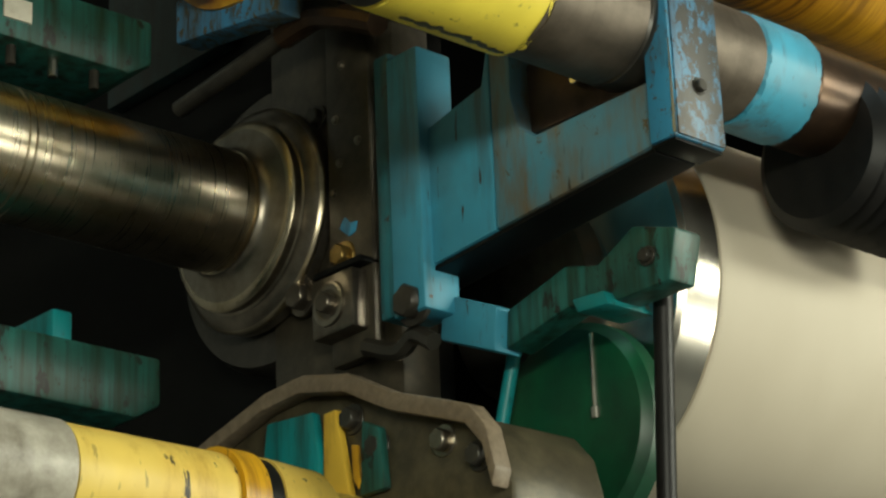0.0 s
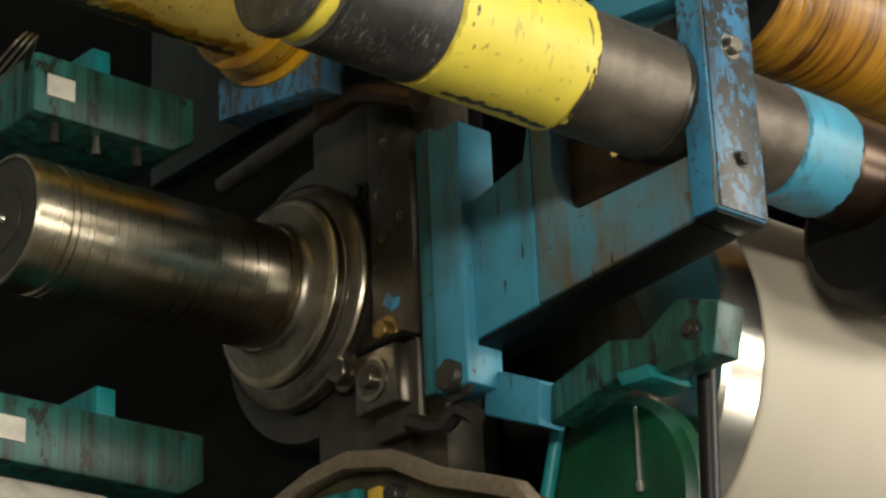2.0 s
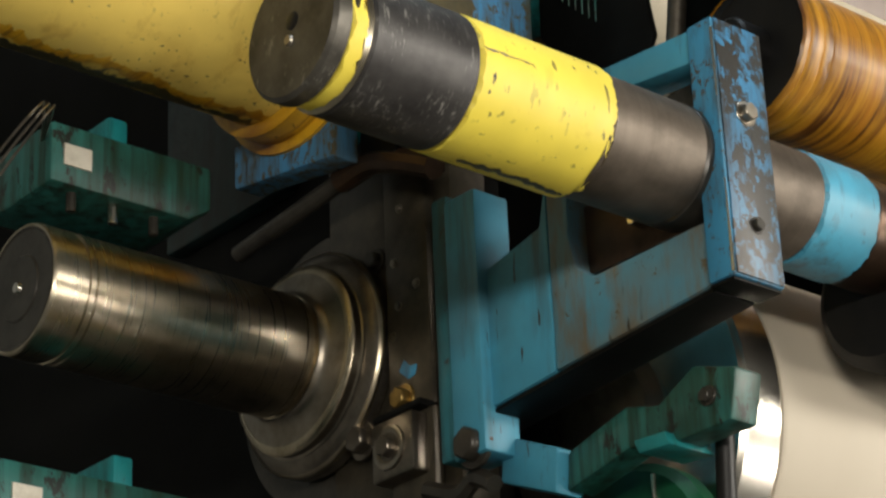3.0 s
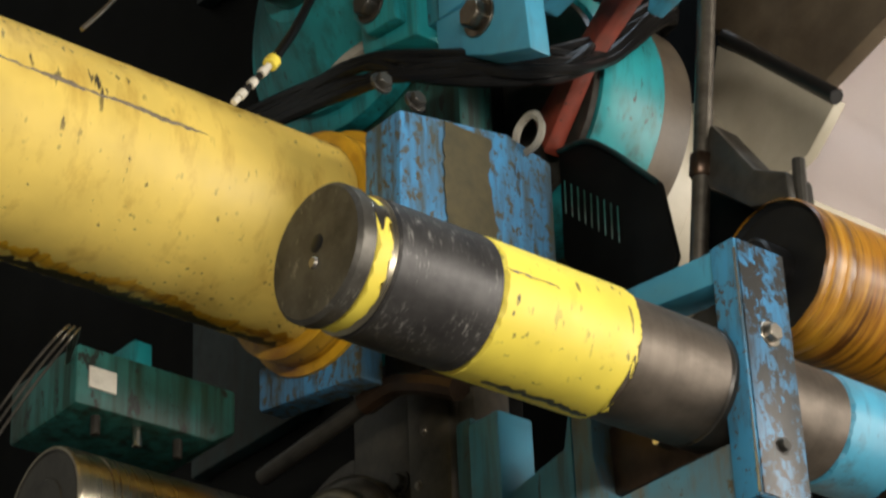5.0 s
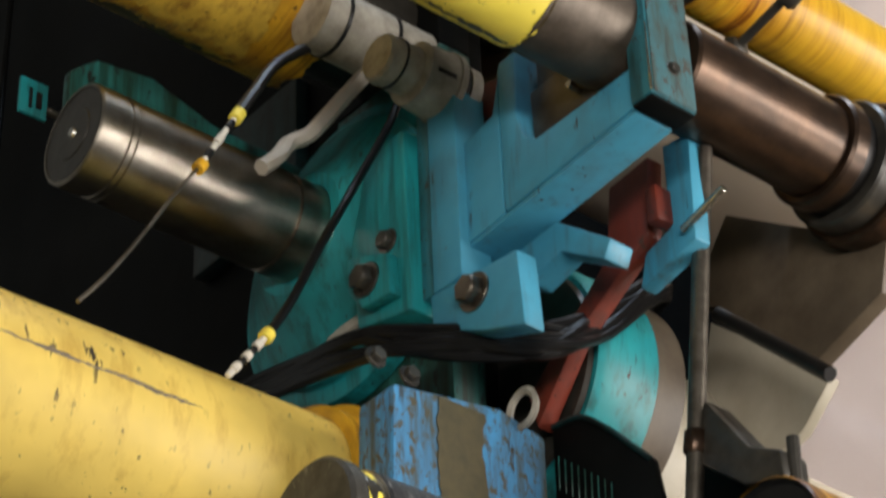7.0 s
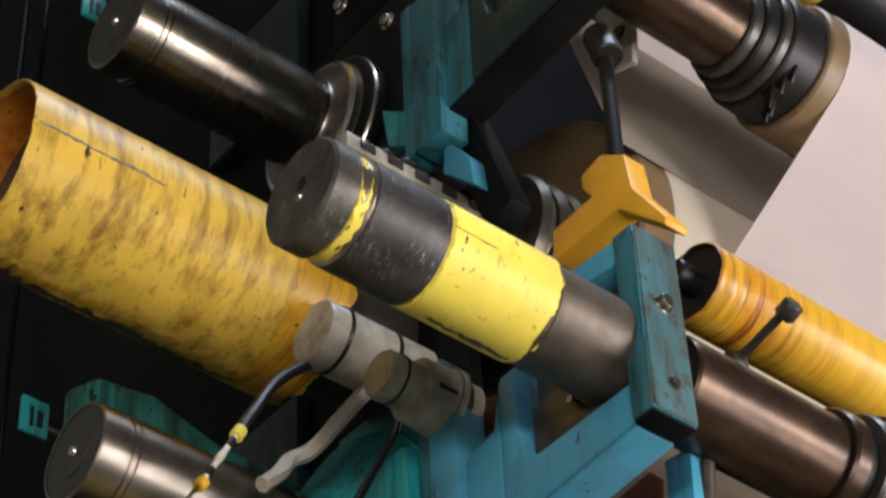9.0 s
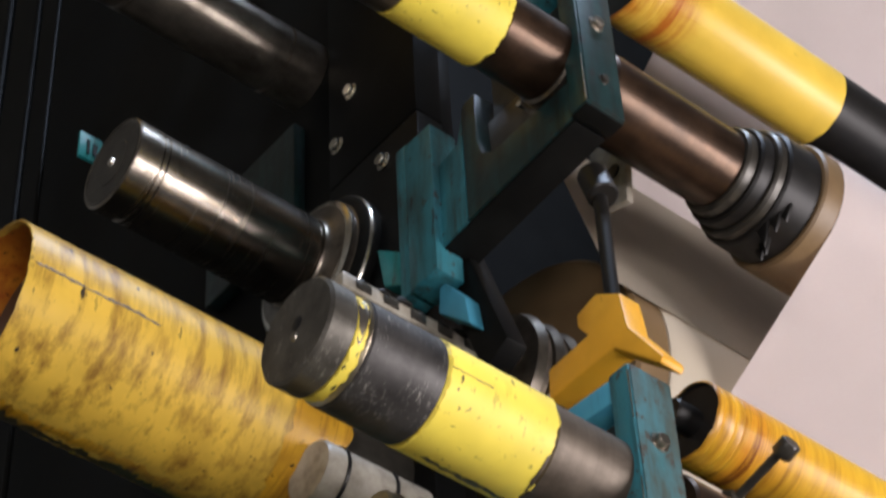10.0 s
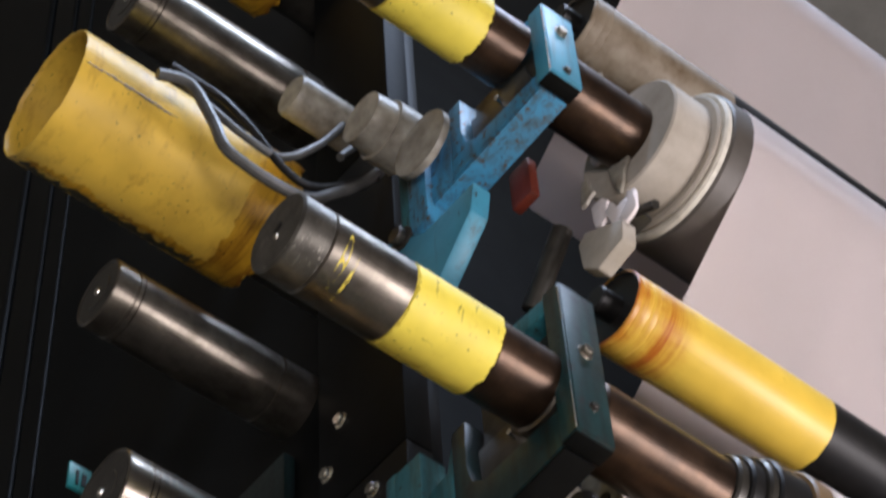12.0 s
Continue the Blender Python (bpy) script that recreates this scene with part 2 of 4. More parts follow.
DRUM_BROWN = rusted_drum("brown_oiled_drum_paint", (0.68, 0.38, 0.03), (0.30, 0.11, 0.006), (0.07, 0.022, 0.003), ((0.0, 1.0), (0.05, 0.7), (0.10, 1.0), (0.20, 0.95), (0.30, 0.6), (0.60, 0.35)))
DRUM_STREAKED = rusted_drum("oil_streaked_drum_paint", (0.80, 0.50, 0.03), (0.55, 0.20, 0.006), (0.15, 0.035, 0.003), ((0.0, 0.6), (0.06, 0.5), (0.10, 1.0), (0.15, 0.7), (0.24, 0.45), (0.50, 0.2)))
DRUM_RUSTY = rusted_drum("rust_belted_drum_paint", (0.84, 0.57, 0.07), (0.52, 0.19, 0.012), (0.42, 0.10, 0.008), ((0.0, 1.0), (0.03, 0.45), (0.07, 0.25), (0.105, 0.95), (0.145, 0.55), (0.20, 0.0)))
CONCRETE = plain("hall_concrete", (0.22, 0.21, 0.19), (0.13, 0.12, 0.11), 0.7, 0.0, 5, 0.5)
WALLPAINT = plain("hall_wall_paint", (0.5, 0.48, 0.42), (0.38, 0.36, 0.31), 0.7, 0.0, 4, 0.5)


# ---------------------------------------------------------------- building helpers
def thing(name, at, label, category, group="", kind=""):
    ob = new(name)
    ob.location = at
    ob.empty_display_size = 0.05
    return tagged(ob, label, category, group, kind)


def root_of(ob):
    at = Vector(ob.location)
    while ob.parent:
        ob = ob.parent
        at += ob.location
    return at


def finish(bm, name, material, smooth=35):
    me = bpy.data.meshes.new(name)
    bmesh.ops.recalc_face_normals(bm, faces=bm.faces)
    bm.to_mesh(me)
    bm.free()
    me.materials.append(material)
    me.shade_smooth()
    me.set_sharp_from_angle(angle=radians(smooth))
    return me


def part(name, bm, material, parent, label=""):
    """One mesh part under a thing or part; bm is in world metres."""
    at = root_of(parent)
    bmesh.ops.translate(bm, verts=bm.verts, vec=-at)
    ob = new(name, finish(bm, name, material))
    ob.parent = parent
    return tagged(ob, label)


def solo(name, bm, material, label, category, group="", kind=""):
    """A thing that is one mesh; its origin lies at the foot of its middle."""
    lo = Vector([min(v.co[i] for v in bm.verts) for i in range(3)])
    hi = Vector([max(v.co[i] for v in bm.verts) for i in range(3)])
    at = Vector(((lo.x + hi.x) / 2, (lo.y + hi.y) / 2, lo.z))
    bmesh.ops.translate(bm, verts=bm.verts, vec=-at)
    ob = new(name, finish(bm, name, material))
    ob.location = at
    return tagged(ob, label, category, group, kind)


def box(x0, x1, y0, y1, z0, z1, bev=0.004, bm=None):
    own = bm or bmesh.new()
    t = bmesh.new()
    bmesh.ops.create_cube(t, size=1.0)
    for v in t.verts:
        v.co = Vector(((x0 + x1) / 2 + v.co.x * (x1 - x0), (y0 + y1) / 2 + v.co.y * (y1 - y0), (z0 + z1) / 2 + v.co.z * (z1 - z0)))
    if bev:
        bmesh.ops.bevel(t, geom=t.edges[:], offset=bev, segments=2, affect="EDGES", profile=0.5)
    return join(own, t)


def join(bm, t):
    me = bpy.data.meshes.new("tmp")
    t.to_mesh(me)
    t.free()
    bm.from_mesh(me)
    bpy.data.meshes.remove(me)
    return bm


def slab(outline, x0, x1, bev=0.004, axis="X", bm=None):
    """A plate: outline of (Y, Z) points extruded from x0 to x1 along X (axis 'Y': (X, Z) points along Y; 'Z': (X, Y) along Z)."""
    own = bm or bmesh.new()
    t = bmesh.new()

    def at(p, h):
        return {"X": (h, p[0], p[1]), "Y": (p[0], h, p[1]), "Z": (p[0], p[1], h)}[axis]

    a = [t.verts.new(at(p, x0)) for p in outline]
    b = [t.verts.new(at(p, x1)) for p in outline]
    k = len(outline)
    t.faces.new(a)
    t.faces.new(b[::-1])
    for i in range(k):
        t.faces.new((a[i], b[i], b[(i + 1) % k], a[(i + 1) % k]))
    bmesh.ops.recalc_face_normals(t, faces=t.faces)
    if bev:
        bmesh.ops.bevel(t, geom=[e for e in t.edges if e.calc_face_angle(0) > 0.5], offset=bev, segments=2, affect="EDGES", profile=0.5)
    bmesh.ops.triangulate(t, faces=[f for f in t.faces if len(f.verts) > 4])
    return join(own, t)


def lathe(profile, y, z, seg=72, wobble=0.0, bm=None):
    """A body turned about the line (y, z) along X; profile: (x, radius) points. Ends of radius 0 are closed."""
    t = bm or bmesh.new()
    rows = []
    for x, r in profile:
        if r < 1e-5:
            rows.append([t.verts.new((x, y, z))])
        else:
            rows.append([t.verts.new((x + wobble * (noise.noise((math.cos(2 * math.pi * i / seg) * 4, math.sin(2 * math.pi * i / seg) * 4, x * 9)) + 0.6 * noise.noise((math.cos(2 * math.pi * i / seg) * 14, math.sin(2 * math.pi * i / seg) * 14, x * 31))),
                                      y + r * math.cos(2 * math.pi * i / seg), z + r * math.sin(2 * math.pi * i / seg))) for i in range(seg)])
    for p, q in zip(rows, rows[1:]):
        for i in range(seg):
            j = (i + 1) % seg
            if len(p) == 1 and len(q) > 1:
                t.faces.new((p[0], q[i], q[j]))
            elif len(q) == 1 and len(p) > 1:
                t.faces.new((p[i], p[j], q[0]))
            elif len(p) > 1:
                t.faces.new((p[i], p[j], q[j], q[i]))
    return t


def rod(a, b, r, seg=20, r2=None, bm=None):
    """A solid round bar from a to b with slightly chamfered ends."""
    own = bm or bmesh.new()
    t = bmesh.new()
    a, b = Vector(a), Vector(b)
    d = b - a
    bmesh.ops.create_cone(t, cap_ends=True, segments=seg, radius1=r, radius2=r if r2 is None else r2, depth=d.length)
    edges = [e for e in t.edges if e.calc_face_angle(0) > 0.9]
    bmesh.ops.bevel(t, geom=edges, offset=min(r, d.length) * 0.12, segments=1, affect="EDGES")
    m = Matrix.Translation((a + b) / 2) @ d.to_track_quat("Z", "Y").to_matrix().to_4x4()
    bmesh.ops.transform(t, matrix=m, verts=t.verts)
    return join(own, t)


def bolt(at, way, r, h=None, washer=True):
    """A hexagon bolt head on a washer, standing at `at` and pointing along `way`."""
    h = h or r * 0.8
    at, way = Vector(at), Vector(way).normalized()
    t = bmesh.new()
    if washer:
        rod(at - way * 0.004, at + way * r * 0.18, r * 1.35, 20, bm=t)
    rod(at - way * 0.004, at + way * (h + r * 0.18), r, 6, bm=t)
    return t


def tube(points, r, seg=10, smooth=8, bm=None):
    """A round cable along a smooth line through the points."""
    own = bm or bmesh.new()
    pts = [Vector(p) for p in points]
    ext = [pts[0] * 2 - pts[1]] + pts + [pts[-1] * 2 - pts[-2]]
    line = []
    for i in range(1, len(ext) - 2):
        p0, p1, p2, p3 = ext[i - 1:i + 3]
        for k in range(smooth):
            u = k / smooth
            line.append(0.5 * (2 * p1 + (p2 - p0) * u + (2 * p0 - 5 * p1 + 4 * p2 - p3) * u * u + (3 * p1 - p0 - 3 * p2 + p3) * u ** 3))
    line.append(pts[-1])
    rings, side = [], Vector((0.3, 0.2, 1)).normalized()
    for i, p in enumerate(line):
        d = (line[min(i + 1, len(line) - 1)] - line[max(i - 1, 0)]).normalized()
        u = d.cross(side)
        if u.length < 0.05:
            u = d.cross(Vector((1, 0, 0)))
        u.normalize()
        w = d.cross(u)
        rings.append([own.verts.new(p + r * (u * math.cos(2 * math.pi * k / seg) + w * math.sin(2 * math.pi * k / seg))) for k in range(seg)])
    for p, q in zip(rings, rings[1:]):
        for k in range(seg):
            own.faces.new((p[k], p[(k + 1) % seg], q[(k + 1) % seg], q[k]))
    own.faces.new(rings[0][::-1])
    own.faces.new(rings[-1])
    return own


def sheet(line, x0, x1, thick=0.0015, cols=10, sag=0.0):
    """A web of paper: a (Y, Z) line drawn out along X, with a real thickness."""
    t = bmesh.new()
    k = len(line)
    grid = []
    for j in range(cols + 1):
        x = x0 + (x1 - x0) * j / cols
        grid.append([t.verts.new((x, p[0], p[1] + sag * math.sin(i * 1.7 + j * 0.9))) for i, p in enumerate(line)])
    for a, b in zip(grid, grid[1:]):
        for i in range(k - 1):
            t.faces.new((a[i], a[i + 1], b[i + 1], b[i]))
    bmesh.ops.solidify(t, geom=t.faces[:], thickness=thick)
    return t


def arc(y, z, r, a0, a1, k=14):
    return [(y + r * math.cos(radians(a0 + (a1 - a0) * i / k)), z + r * math.sin(radians(a0 + (a1 - a0) * i / k))) for i in range(k + 1)]


# ---------------------------------------------------------------- the hall
def hall():
    solo("floor", box(-7, 10, -7, 9, -0.2, 0.0, 0), CONCRETE, "oil-darkened concrete floor of the press hall", "floor", kind="structure")
    solo("wall_west", box(-7.2, -7, -7, 9, -0.2, 13.0, 0), WALLPAINT, "painted hall wall", "wall", kind="structure")
    solo("wall_east", box(10, 10.2, -7, 9, -0.2, 13.0, 0), WALLPAINT, "painted hall wall", "wall", kind="structure")
    solo("wall_south", box(-7.2, 10.2, -7.2, -7, -0.2, 13.0, 0), WALLPAINT, "painted hall wall", "wall", kind="structure")
    solo("wall_north", box(-7.2, 10.2, 9, 9.2, -0.2, 13.0, 0), WALLPAINT, "painted hall wall", "wall", kind="structure")
    solo("ceiling", box(-7.2, 10.2, -7.2, 9.2, 13.0, 13.2, 0), WALLPAINT, "plain ceiling of the press hall", "ceiling", kind="structure")


hall()

TIER = (3.246, 4.513, 5.794, 7.13, 8.42)
LINE_Y = (2.39, 2.412, 2.451, 2.40, 2.40)


# ---------------------------------------------------------------- the tower frame
def tower_frame():
    f = thing("press_frame", (2.9, 3.6, 0), "tall dark oily side frame of a printing tower", "press frame", kind="structure")
    part("rear_panel", box(2.70, 2.76, 3.02, 8.98, 0.0, 12.98, 0.004), DARKPLATE, f, "oily rear plate, blackened in colour for shade")
    # back and far side are unseen, added to close the tower in darkness
    part("added_back_panel", box(2.762, 9.98, 4.3, 4.36, 0.0, 12.98, 0), DARKPLATE, f)
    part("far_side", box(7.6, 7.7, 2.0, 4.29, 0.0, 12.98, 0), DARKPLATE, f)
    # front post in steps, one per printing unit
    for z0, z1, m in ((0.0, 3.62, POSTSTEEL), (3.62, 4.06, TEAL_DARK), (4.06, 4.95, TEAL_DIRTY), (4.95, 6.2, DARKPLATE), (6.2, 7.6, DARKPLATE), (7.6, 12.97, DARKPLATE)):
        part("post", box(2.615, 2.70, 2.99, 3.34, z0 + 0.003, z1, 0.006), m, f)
    for z0, z1 in ((3.7, 4.1), (4.9, 5.25), (6.3, 6.7)):
        part("oily_streak_plate", box(2.66, 2.70, 3.55, 3.95, z0, z1, 0.006), TEAL_DARK, f)
    for i, (y, z) in enumerate(((3.105, 3.273), (3.105, 3.094), (3.20, 3.40), (3.3, 6.34), (3.18, 5.83), (3.17, 5.95), (3.12, 6.12), (3.24, 6.5))):
        part("bolt", bolt((2.613, y, z), (-1, 0, 0), 0.018), GREASE if i in (2, 0) else CHROME, f)


tower_frame()


# ---------------------------------------------------------------- guide rollers with banded ends
def grime_strip(x0, x1, y, z, r, angle, half, seed, k=150):
    """A ragged thin crust of dried oil on a tube round (y, z); angle and half width in degrees."""
    t = bmesh.new()
    rows = []
    for i in range(k + 1):
        x = x0 + (x1 - x0) * i / k
        n1 = noise.noise((x * 13, seed, 0.3)) + 0.9 * noise.noise((x * 75, seed, 1.7))
        n2 = noise.noise((x * 11, seed, 4.1)) + 0.9 * noise.noise((x * 80, seed, 6.2))
        end = min(1.0, i / 6, (k - i) / 6)
        a0, a1 = angle - half * end * max(0.06, 0.7 + n1), angle + half * end * max(0.06, 0.7 + n2)
        rows.append([t.verts.new((x, y + (r + h) * math.cos(radians(a)), z + (r + h) * math.sin(radians(a)))) for a, h in ((a0, 0.0002), ((a0 * 2 + a1) / 3, 0.0012), ((a0 + a1 * 2) / 3, 0.0012), (a1, 0.0002))])
    for p, q in zip(rows, rows[1:]):
        for j in range(3):
            t.faces.new((p[j], p[j + 1], q[j + 1], q[j]))
    return t


def guide_roller(i, spec, label):
    """spec: (name, x0, x1, radius, material, label) sections from the free end inwards."""
    y, z = LINE_Y[i], TIER[i]
    t = thing("guide_roller", (2.575, y, z), label, "roller", "guide rollers of the tower")
    disc = t
    for name, x0, x1, r, m, lab in spec:
        c = 0.006
        wob = 0.007 if m in (YELLOW_BRIGHT, BLUE) else 0.0
        last = part(name, lathe([(x0, 0), (x0, r - c), (x0 + c, r), (x1 - 0.002, r), (x1, r - 0.002), (x1, 0)], y, z, 128 if wob else 72, wob), m, t, lab)
        disc = last if name == "end_disc" else disc
    x = spec[0][1]
    toward = math.degrees(math.atan2(1.55 - z, -y)) % 360
    for name, x0, x1, r, m, lab in spec:
        if name == "yellow_band" and i < 2:
            part("worn_patch", grime_strip(x0 + 0.004, x0 + 0.10, y, z, r + 0.0004, toward - 42, 1.7 - i * 0.7, z, 60), WORN, t, "paint worn off in a line")
            part("oil_run", grime_strip(x0 + 0.05, x1 - 0.01, y, z, r + 0.0004, toward + 64, 6.0, z + 4, 130), OILBROWN, t, "dried oil under the band")
            part("oil_run", grime_strip(x1 - 0.012, x1 - 0.001, y, z, r + 0.0006, toward + 25, 34, z + 5, 24), DULL, t, "chipped edge")
        if name == "groove_ring":
            part("worn_patch", grime_strip(x0 + 0.002, x1 - 0.001, y, z, r + 0.0004, toward - 55, 30, z + 6, 24), STEEL_DARK, t, "bare steel")
    part("end_recess", lathe([(x - 0.0015, 0.0), (x - 0.0015, 0.011), (x - 0.0005, 0.014), (x + 0.004, 0.014)], y - 0.004, z + 0.012, 24), RUBBER, disc)
    part("centre_plug", lathe([(x - 0.004, 0.0), (x - 0.004, 0.007), (x + 0.002, 0.010)], y + 0.003, z - 0.016, 16), STEEL_DULL, disc)
    return t


guide_roller(0, (("end_disc", 1.812, 1.842, 0.1035, SCUFFED, "scuffed dark steel disc"), ("groove_ring", 1.842, 1.872, 0.0985, YELLOW_BRIGHT, "chipped yellow ring"),
                 ("edge_ring", 1.872, 1.880, 0.103, STEEL, ""),
                 ("sleeve", 1.880, 2.070, 0.1035, BLACK, "black band"), ("yellow_band", 2.070, 2.335, 0.1045, YELLOW_BRIGHT, "bright yellow painted band"),
                 ("journal", 2.335, 2.530, 0.098, DULL, ""), ("collar", 2.530, 2.592, 0.098, GREASE, ""), ("inner_shaft", 2.66, 2.800, 0.094, DULL, "bare steel"),
                 ("blue_band", 2.800, 2.930, 0.097, BLUE, "light blue painted band"), ("outer_shaft", 2.930, 7.59, 0.093, BROWN, "")),
             "black and yellow banded steel guide roller end")
guide_roller(1, (("end_disc", 1.812, 1.868, 0.1035, SCUFFED, "scuffed dark steel disc"), ("groove_ring", 1.868, 1.895, 0.099, YELLOW_BRIGHT, "worn yellow ring"),
                 ("edge_ring", 1.895, 1.902, 0.103, STEEL, ""),
                 ("sleeve", 1.902, 2.065, 0.1035, BLACK, "dark steel band"), ("yellow_band", 2.065, 2.318, 0.1045, YELLOW_BRIGHT, "bright yellow painted band"),
                 ("journal", 2.318, 2.530, 0.099, DULL, ""), ("collar", 2.530, 2.592, 0.099, GREASE, ""), ("inner_shaft", 2.66, 3.06, 0.10, BROWN, "rust-brown shaft"),
                 ("clamp_ring", 3.06, 3.10, 0.118, BROWN, ""), ("seal_ring", 3.10, 3.13, 0.108, RUBBER, ""), ("outer_ring", 3.13, 3.18, 0.135, GREASE, ""), ("drum", 3.18, 7.59, 0.150, BROWN, "")),
             "dark steel guide roller end with yellow bands")
guide_roller(2, (("end_disc", 1.815, 1.90, 0.098, SCUFFED, "scuffed dark steel disc"), ("sleeve", 1.90, 2.118, 0.0985, STEEL_DARK, "worn steel band with yellow specks"),
                 ("yellow_band", 2.118, 2.36, 0.0995, YELLOW_BRIGHT, "yellow painted band"), ("journal", 2.36, 2.530, 0.093, BROWN, ""), ("collar", 2.530, 2.592, 0.10, STEEL_DARK, ""),
                 ("inner_shaft", 2.66, 3.05, 0.098, BROWN, "oily brown shaft"), ("clamp_ring", 3.05, 3.08, 0.112, GREASE, ""), ("seal_ring", 3.08, 3.12, 0.125, RUBBER, ""),
                 ("outer_ring", 3.12, 3.145, 0.14, GREASE, ""), ("cup", 3.145, 3.245, 0.150, RUBBER, "black oily cup"), ("drum", 3.245, 7.59, 0.165, TAN, "brown bare drum edge")),
             "worn steel guide roller end with a yellow band")
guide_roller(3, (("end_disc", 1.90, 1.95, 0.098, STEEL_DARK, ""), ("sleeve", 1.95, 2.13, 0.0985, STEEL_DARK, ""), ("yellow_band", 2.13, 2.40, 0.0995, YELLOW_BRIGHT, "yellow painted band"),
                 ("journal", 2.40, 2.53, 0.093, BROWN, ""), ("inner_shaft", 2.66, 2.955, 0.098, BROWN, "oily brown shaft"), ("sheath", 2.955, 3.085, 0.188, DUST_PALE, "paper-dusted pale sheath"), ("sheath_step", 3.0855, 3.10, 0.215, DUST_PALE, ""), ("sheath_rim", 3.1005, 3.122, 0.232, LABEL, "white dusty ring"),
                 ("drum", 3.1225, 7.59, 0.240, DRUM_GREY, "dark bare drum edge")),
             "worn steel guide roller end with a yellow band")


guide_roller(4, (("end_disc", 2.60, 2.66, 0.098, STEEL_DARK, ""), ("inner_shaft", 2.66, 3.15, 0.098, BROWN, ""), ("drum", 3.15, 7.59, 0.180, BROWN, "")),
             "guide roller at the top of the tower")


# ---------------------------------------------------------------- brackets that carry the guide rollers
def bracket(i, body, front, label, top=0.218, low=-0.222, x0=2.545, stained=None, face=None, under=None, fl=(0.562, 0.642)):
    y, z = LINE_Y[i], TIER[i]
    t = thing("roller_bracket", (2.6, y + 0.2, z + low), label, "bracket", "roller brackets of the tower")
    yf = y - 0.112
    part("arm", slab([(yf + 0.41, z + low - 0.02), (yf + 0.62, z + low - 0.036), (yf + 0.62, z - 0.02), (yf + 0.43, z + 0.02), (yf + 0.41, z + 0.10)], x0 + 0.012, x0 + 0.10, 0.005), body, t)
    part("arm_front", slab([(yf + 0.056, z + low + 0.004), (yf + 0.407, z + low - 0.02), (yf + 0.407, z + 0.11), (yf + 0.40, z + 0.13), (yf + 0.355, z + 0.13), (yf + 0.36, z - 0.02),
                      (yf + 0.345, z - 0.085), (yf + 0.31, z - 0.112), (yf + 0.056, z - 0.112)], x0 + 0.010, x0 + 0.10, 0.005), stained or body, t, "oil-stained front half")
    plate = part("front_plate", box(x0, x0 + 0.112, yf, yf + 0.053, z + low, z + top, 0.005), front, t, "scratched edge plate")
    # near-black sheets colour in oil and shade below the arm and plate
    part("underside", slab([(yf + 0.058, z + low + 0.002), (yf + 0.407, z + low - 0.022), (yf + 0.62, z + low - 0.038), (yf + 0.62, z + low - 0.046), (yf + 0.407, z + low - 0.030), (yf + 0.058, z + low - 0.006)], x0 + 0.016, x0 + 0.105, 0.001), under or DARKPLATE, t, "oily underside sheet, shade in its colour where black")
    part("front_face", box(x0 + 0.006, x0 + 0.109, yf - 0.003, yf + 0.004, z + low + 0.003, z + top - 0.003, 0.0015), face or front, plate, "face with the paint scraped down to grime")
    part("plate_shade_sheet", box(x0 + 0.004, x0 + 0.108, yf + 0.004, yf + 0.052, z + low - 0.006, z + low - 0.001, 0.001), DARKPLATE, plate)
    part("bare_edge", rod((x0 + 0.002, yf + 0.002, z + low + 0.004), (x0 + 0.002, yf + 0.002, z + low + 0.16), 0.0032, 8, 0.0012), CHROME, plate, "bare worn edge")
    part("bare_edge", rod((x0 + 0.002, yf + 0.002, z + top - 0.14), (x0 + 0.002, yf + 0.002, z + top - 0.02), 0.0014, 8, 0.0026), CHROME, plate, "bare worn edge")
    part("top_bar", slab([(yf + 0.055, z + top - 0.058), (yf + 0.055, z + top), (yf + 0.27, z + top + 0.02), (yf + 0.27, z + top - 0.03)], x0 + 0.008, x0 + 0.075, 0.004), body, t)
    part("bearing_block", box(x0 + 0.045, x0 + 0.11, yf + 0.058, yf + 0.335, z - 0.108, z + top - 0.064, 0.006), GREASE, t, "black oily bearing block")
    cover = part("bearing_cover", slab([(yf + 0.10, z - 0.1), (yf + 0.34, z - 0.095), (yf + 0.345, z + 0.03), (yf + 0.12, z + 0.03)], x0 + 0.034, x0 + 0.048, 0.004), BROWN if i == 0 else GREASE, t)
    part("bolt", bolt((x0 + 0.058, yf - 0.002, z + 0.06), (0, -1, 0), 0.016), STEEL_DULL, plate)
    part("bolt", bolt((x0 + 0.058, yf - 0.002, z - 0.13), (0, -1, 0), 0.011), GREASE, plate)
    part("grease_nipple", rod((x0 + 0.034, yf + 0.21, z - 0.055), (x0 + 0.0, yf + 0.205, z - 0.055), 0.008, 12), CHROME, cover)
    part("flange", box(x0 - 0.01, x0 + 0.07, yf + fl[0], yf + fl[1], z + low - 0.11, z + 0.14, 0.006), body, t)
    part("flange_rib", box(x0 - 0.002, x0 + 0.07, yf + fl[1] + 0.002, yf + fl[1] + 0.042, z + low - 0.10, z + 0.16, 0.006), TEAL_BLUE, t)
    return t


bracket(0, BLUE, BLUE_EDGE, "bright blue welded roller bracket, oil-stained and chipped", stained=BLUE_STAINED, face=BLUE_GRIMED)
bracket(1, BLUE, TEAL_BLUE, "blue welded roller bracket with oily runs", 0.235, -0.205, 2.50, face=TEAL_GRIMED, under=BLUE, fl=(0.512, 0.596))
# this bracket's shade is put into its darker teal
bracket(2, TEAL_BLUE, TEAL_DARK, "oily teal roller bracket, paint darkened for shade", 0.28, -0.235, 2.525, TEAL_DARK, fl=(0.494, 0.59))
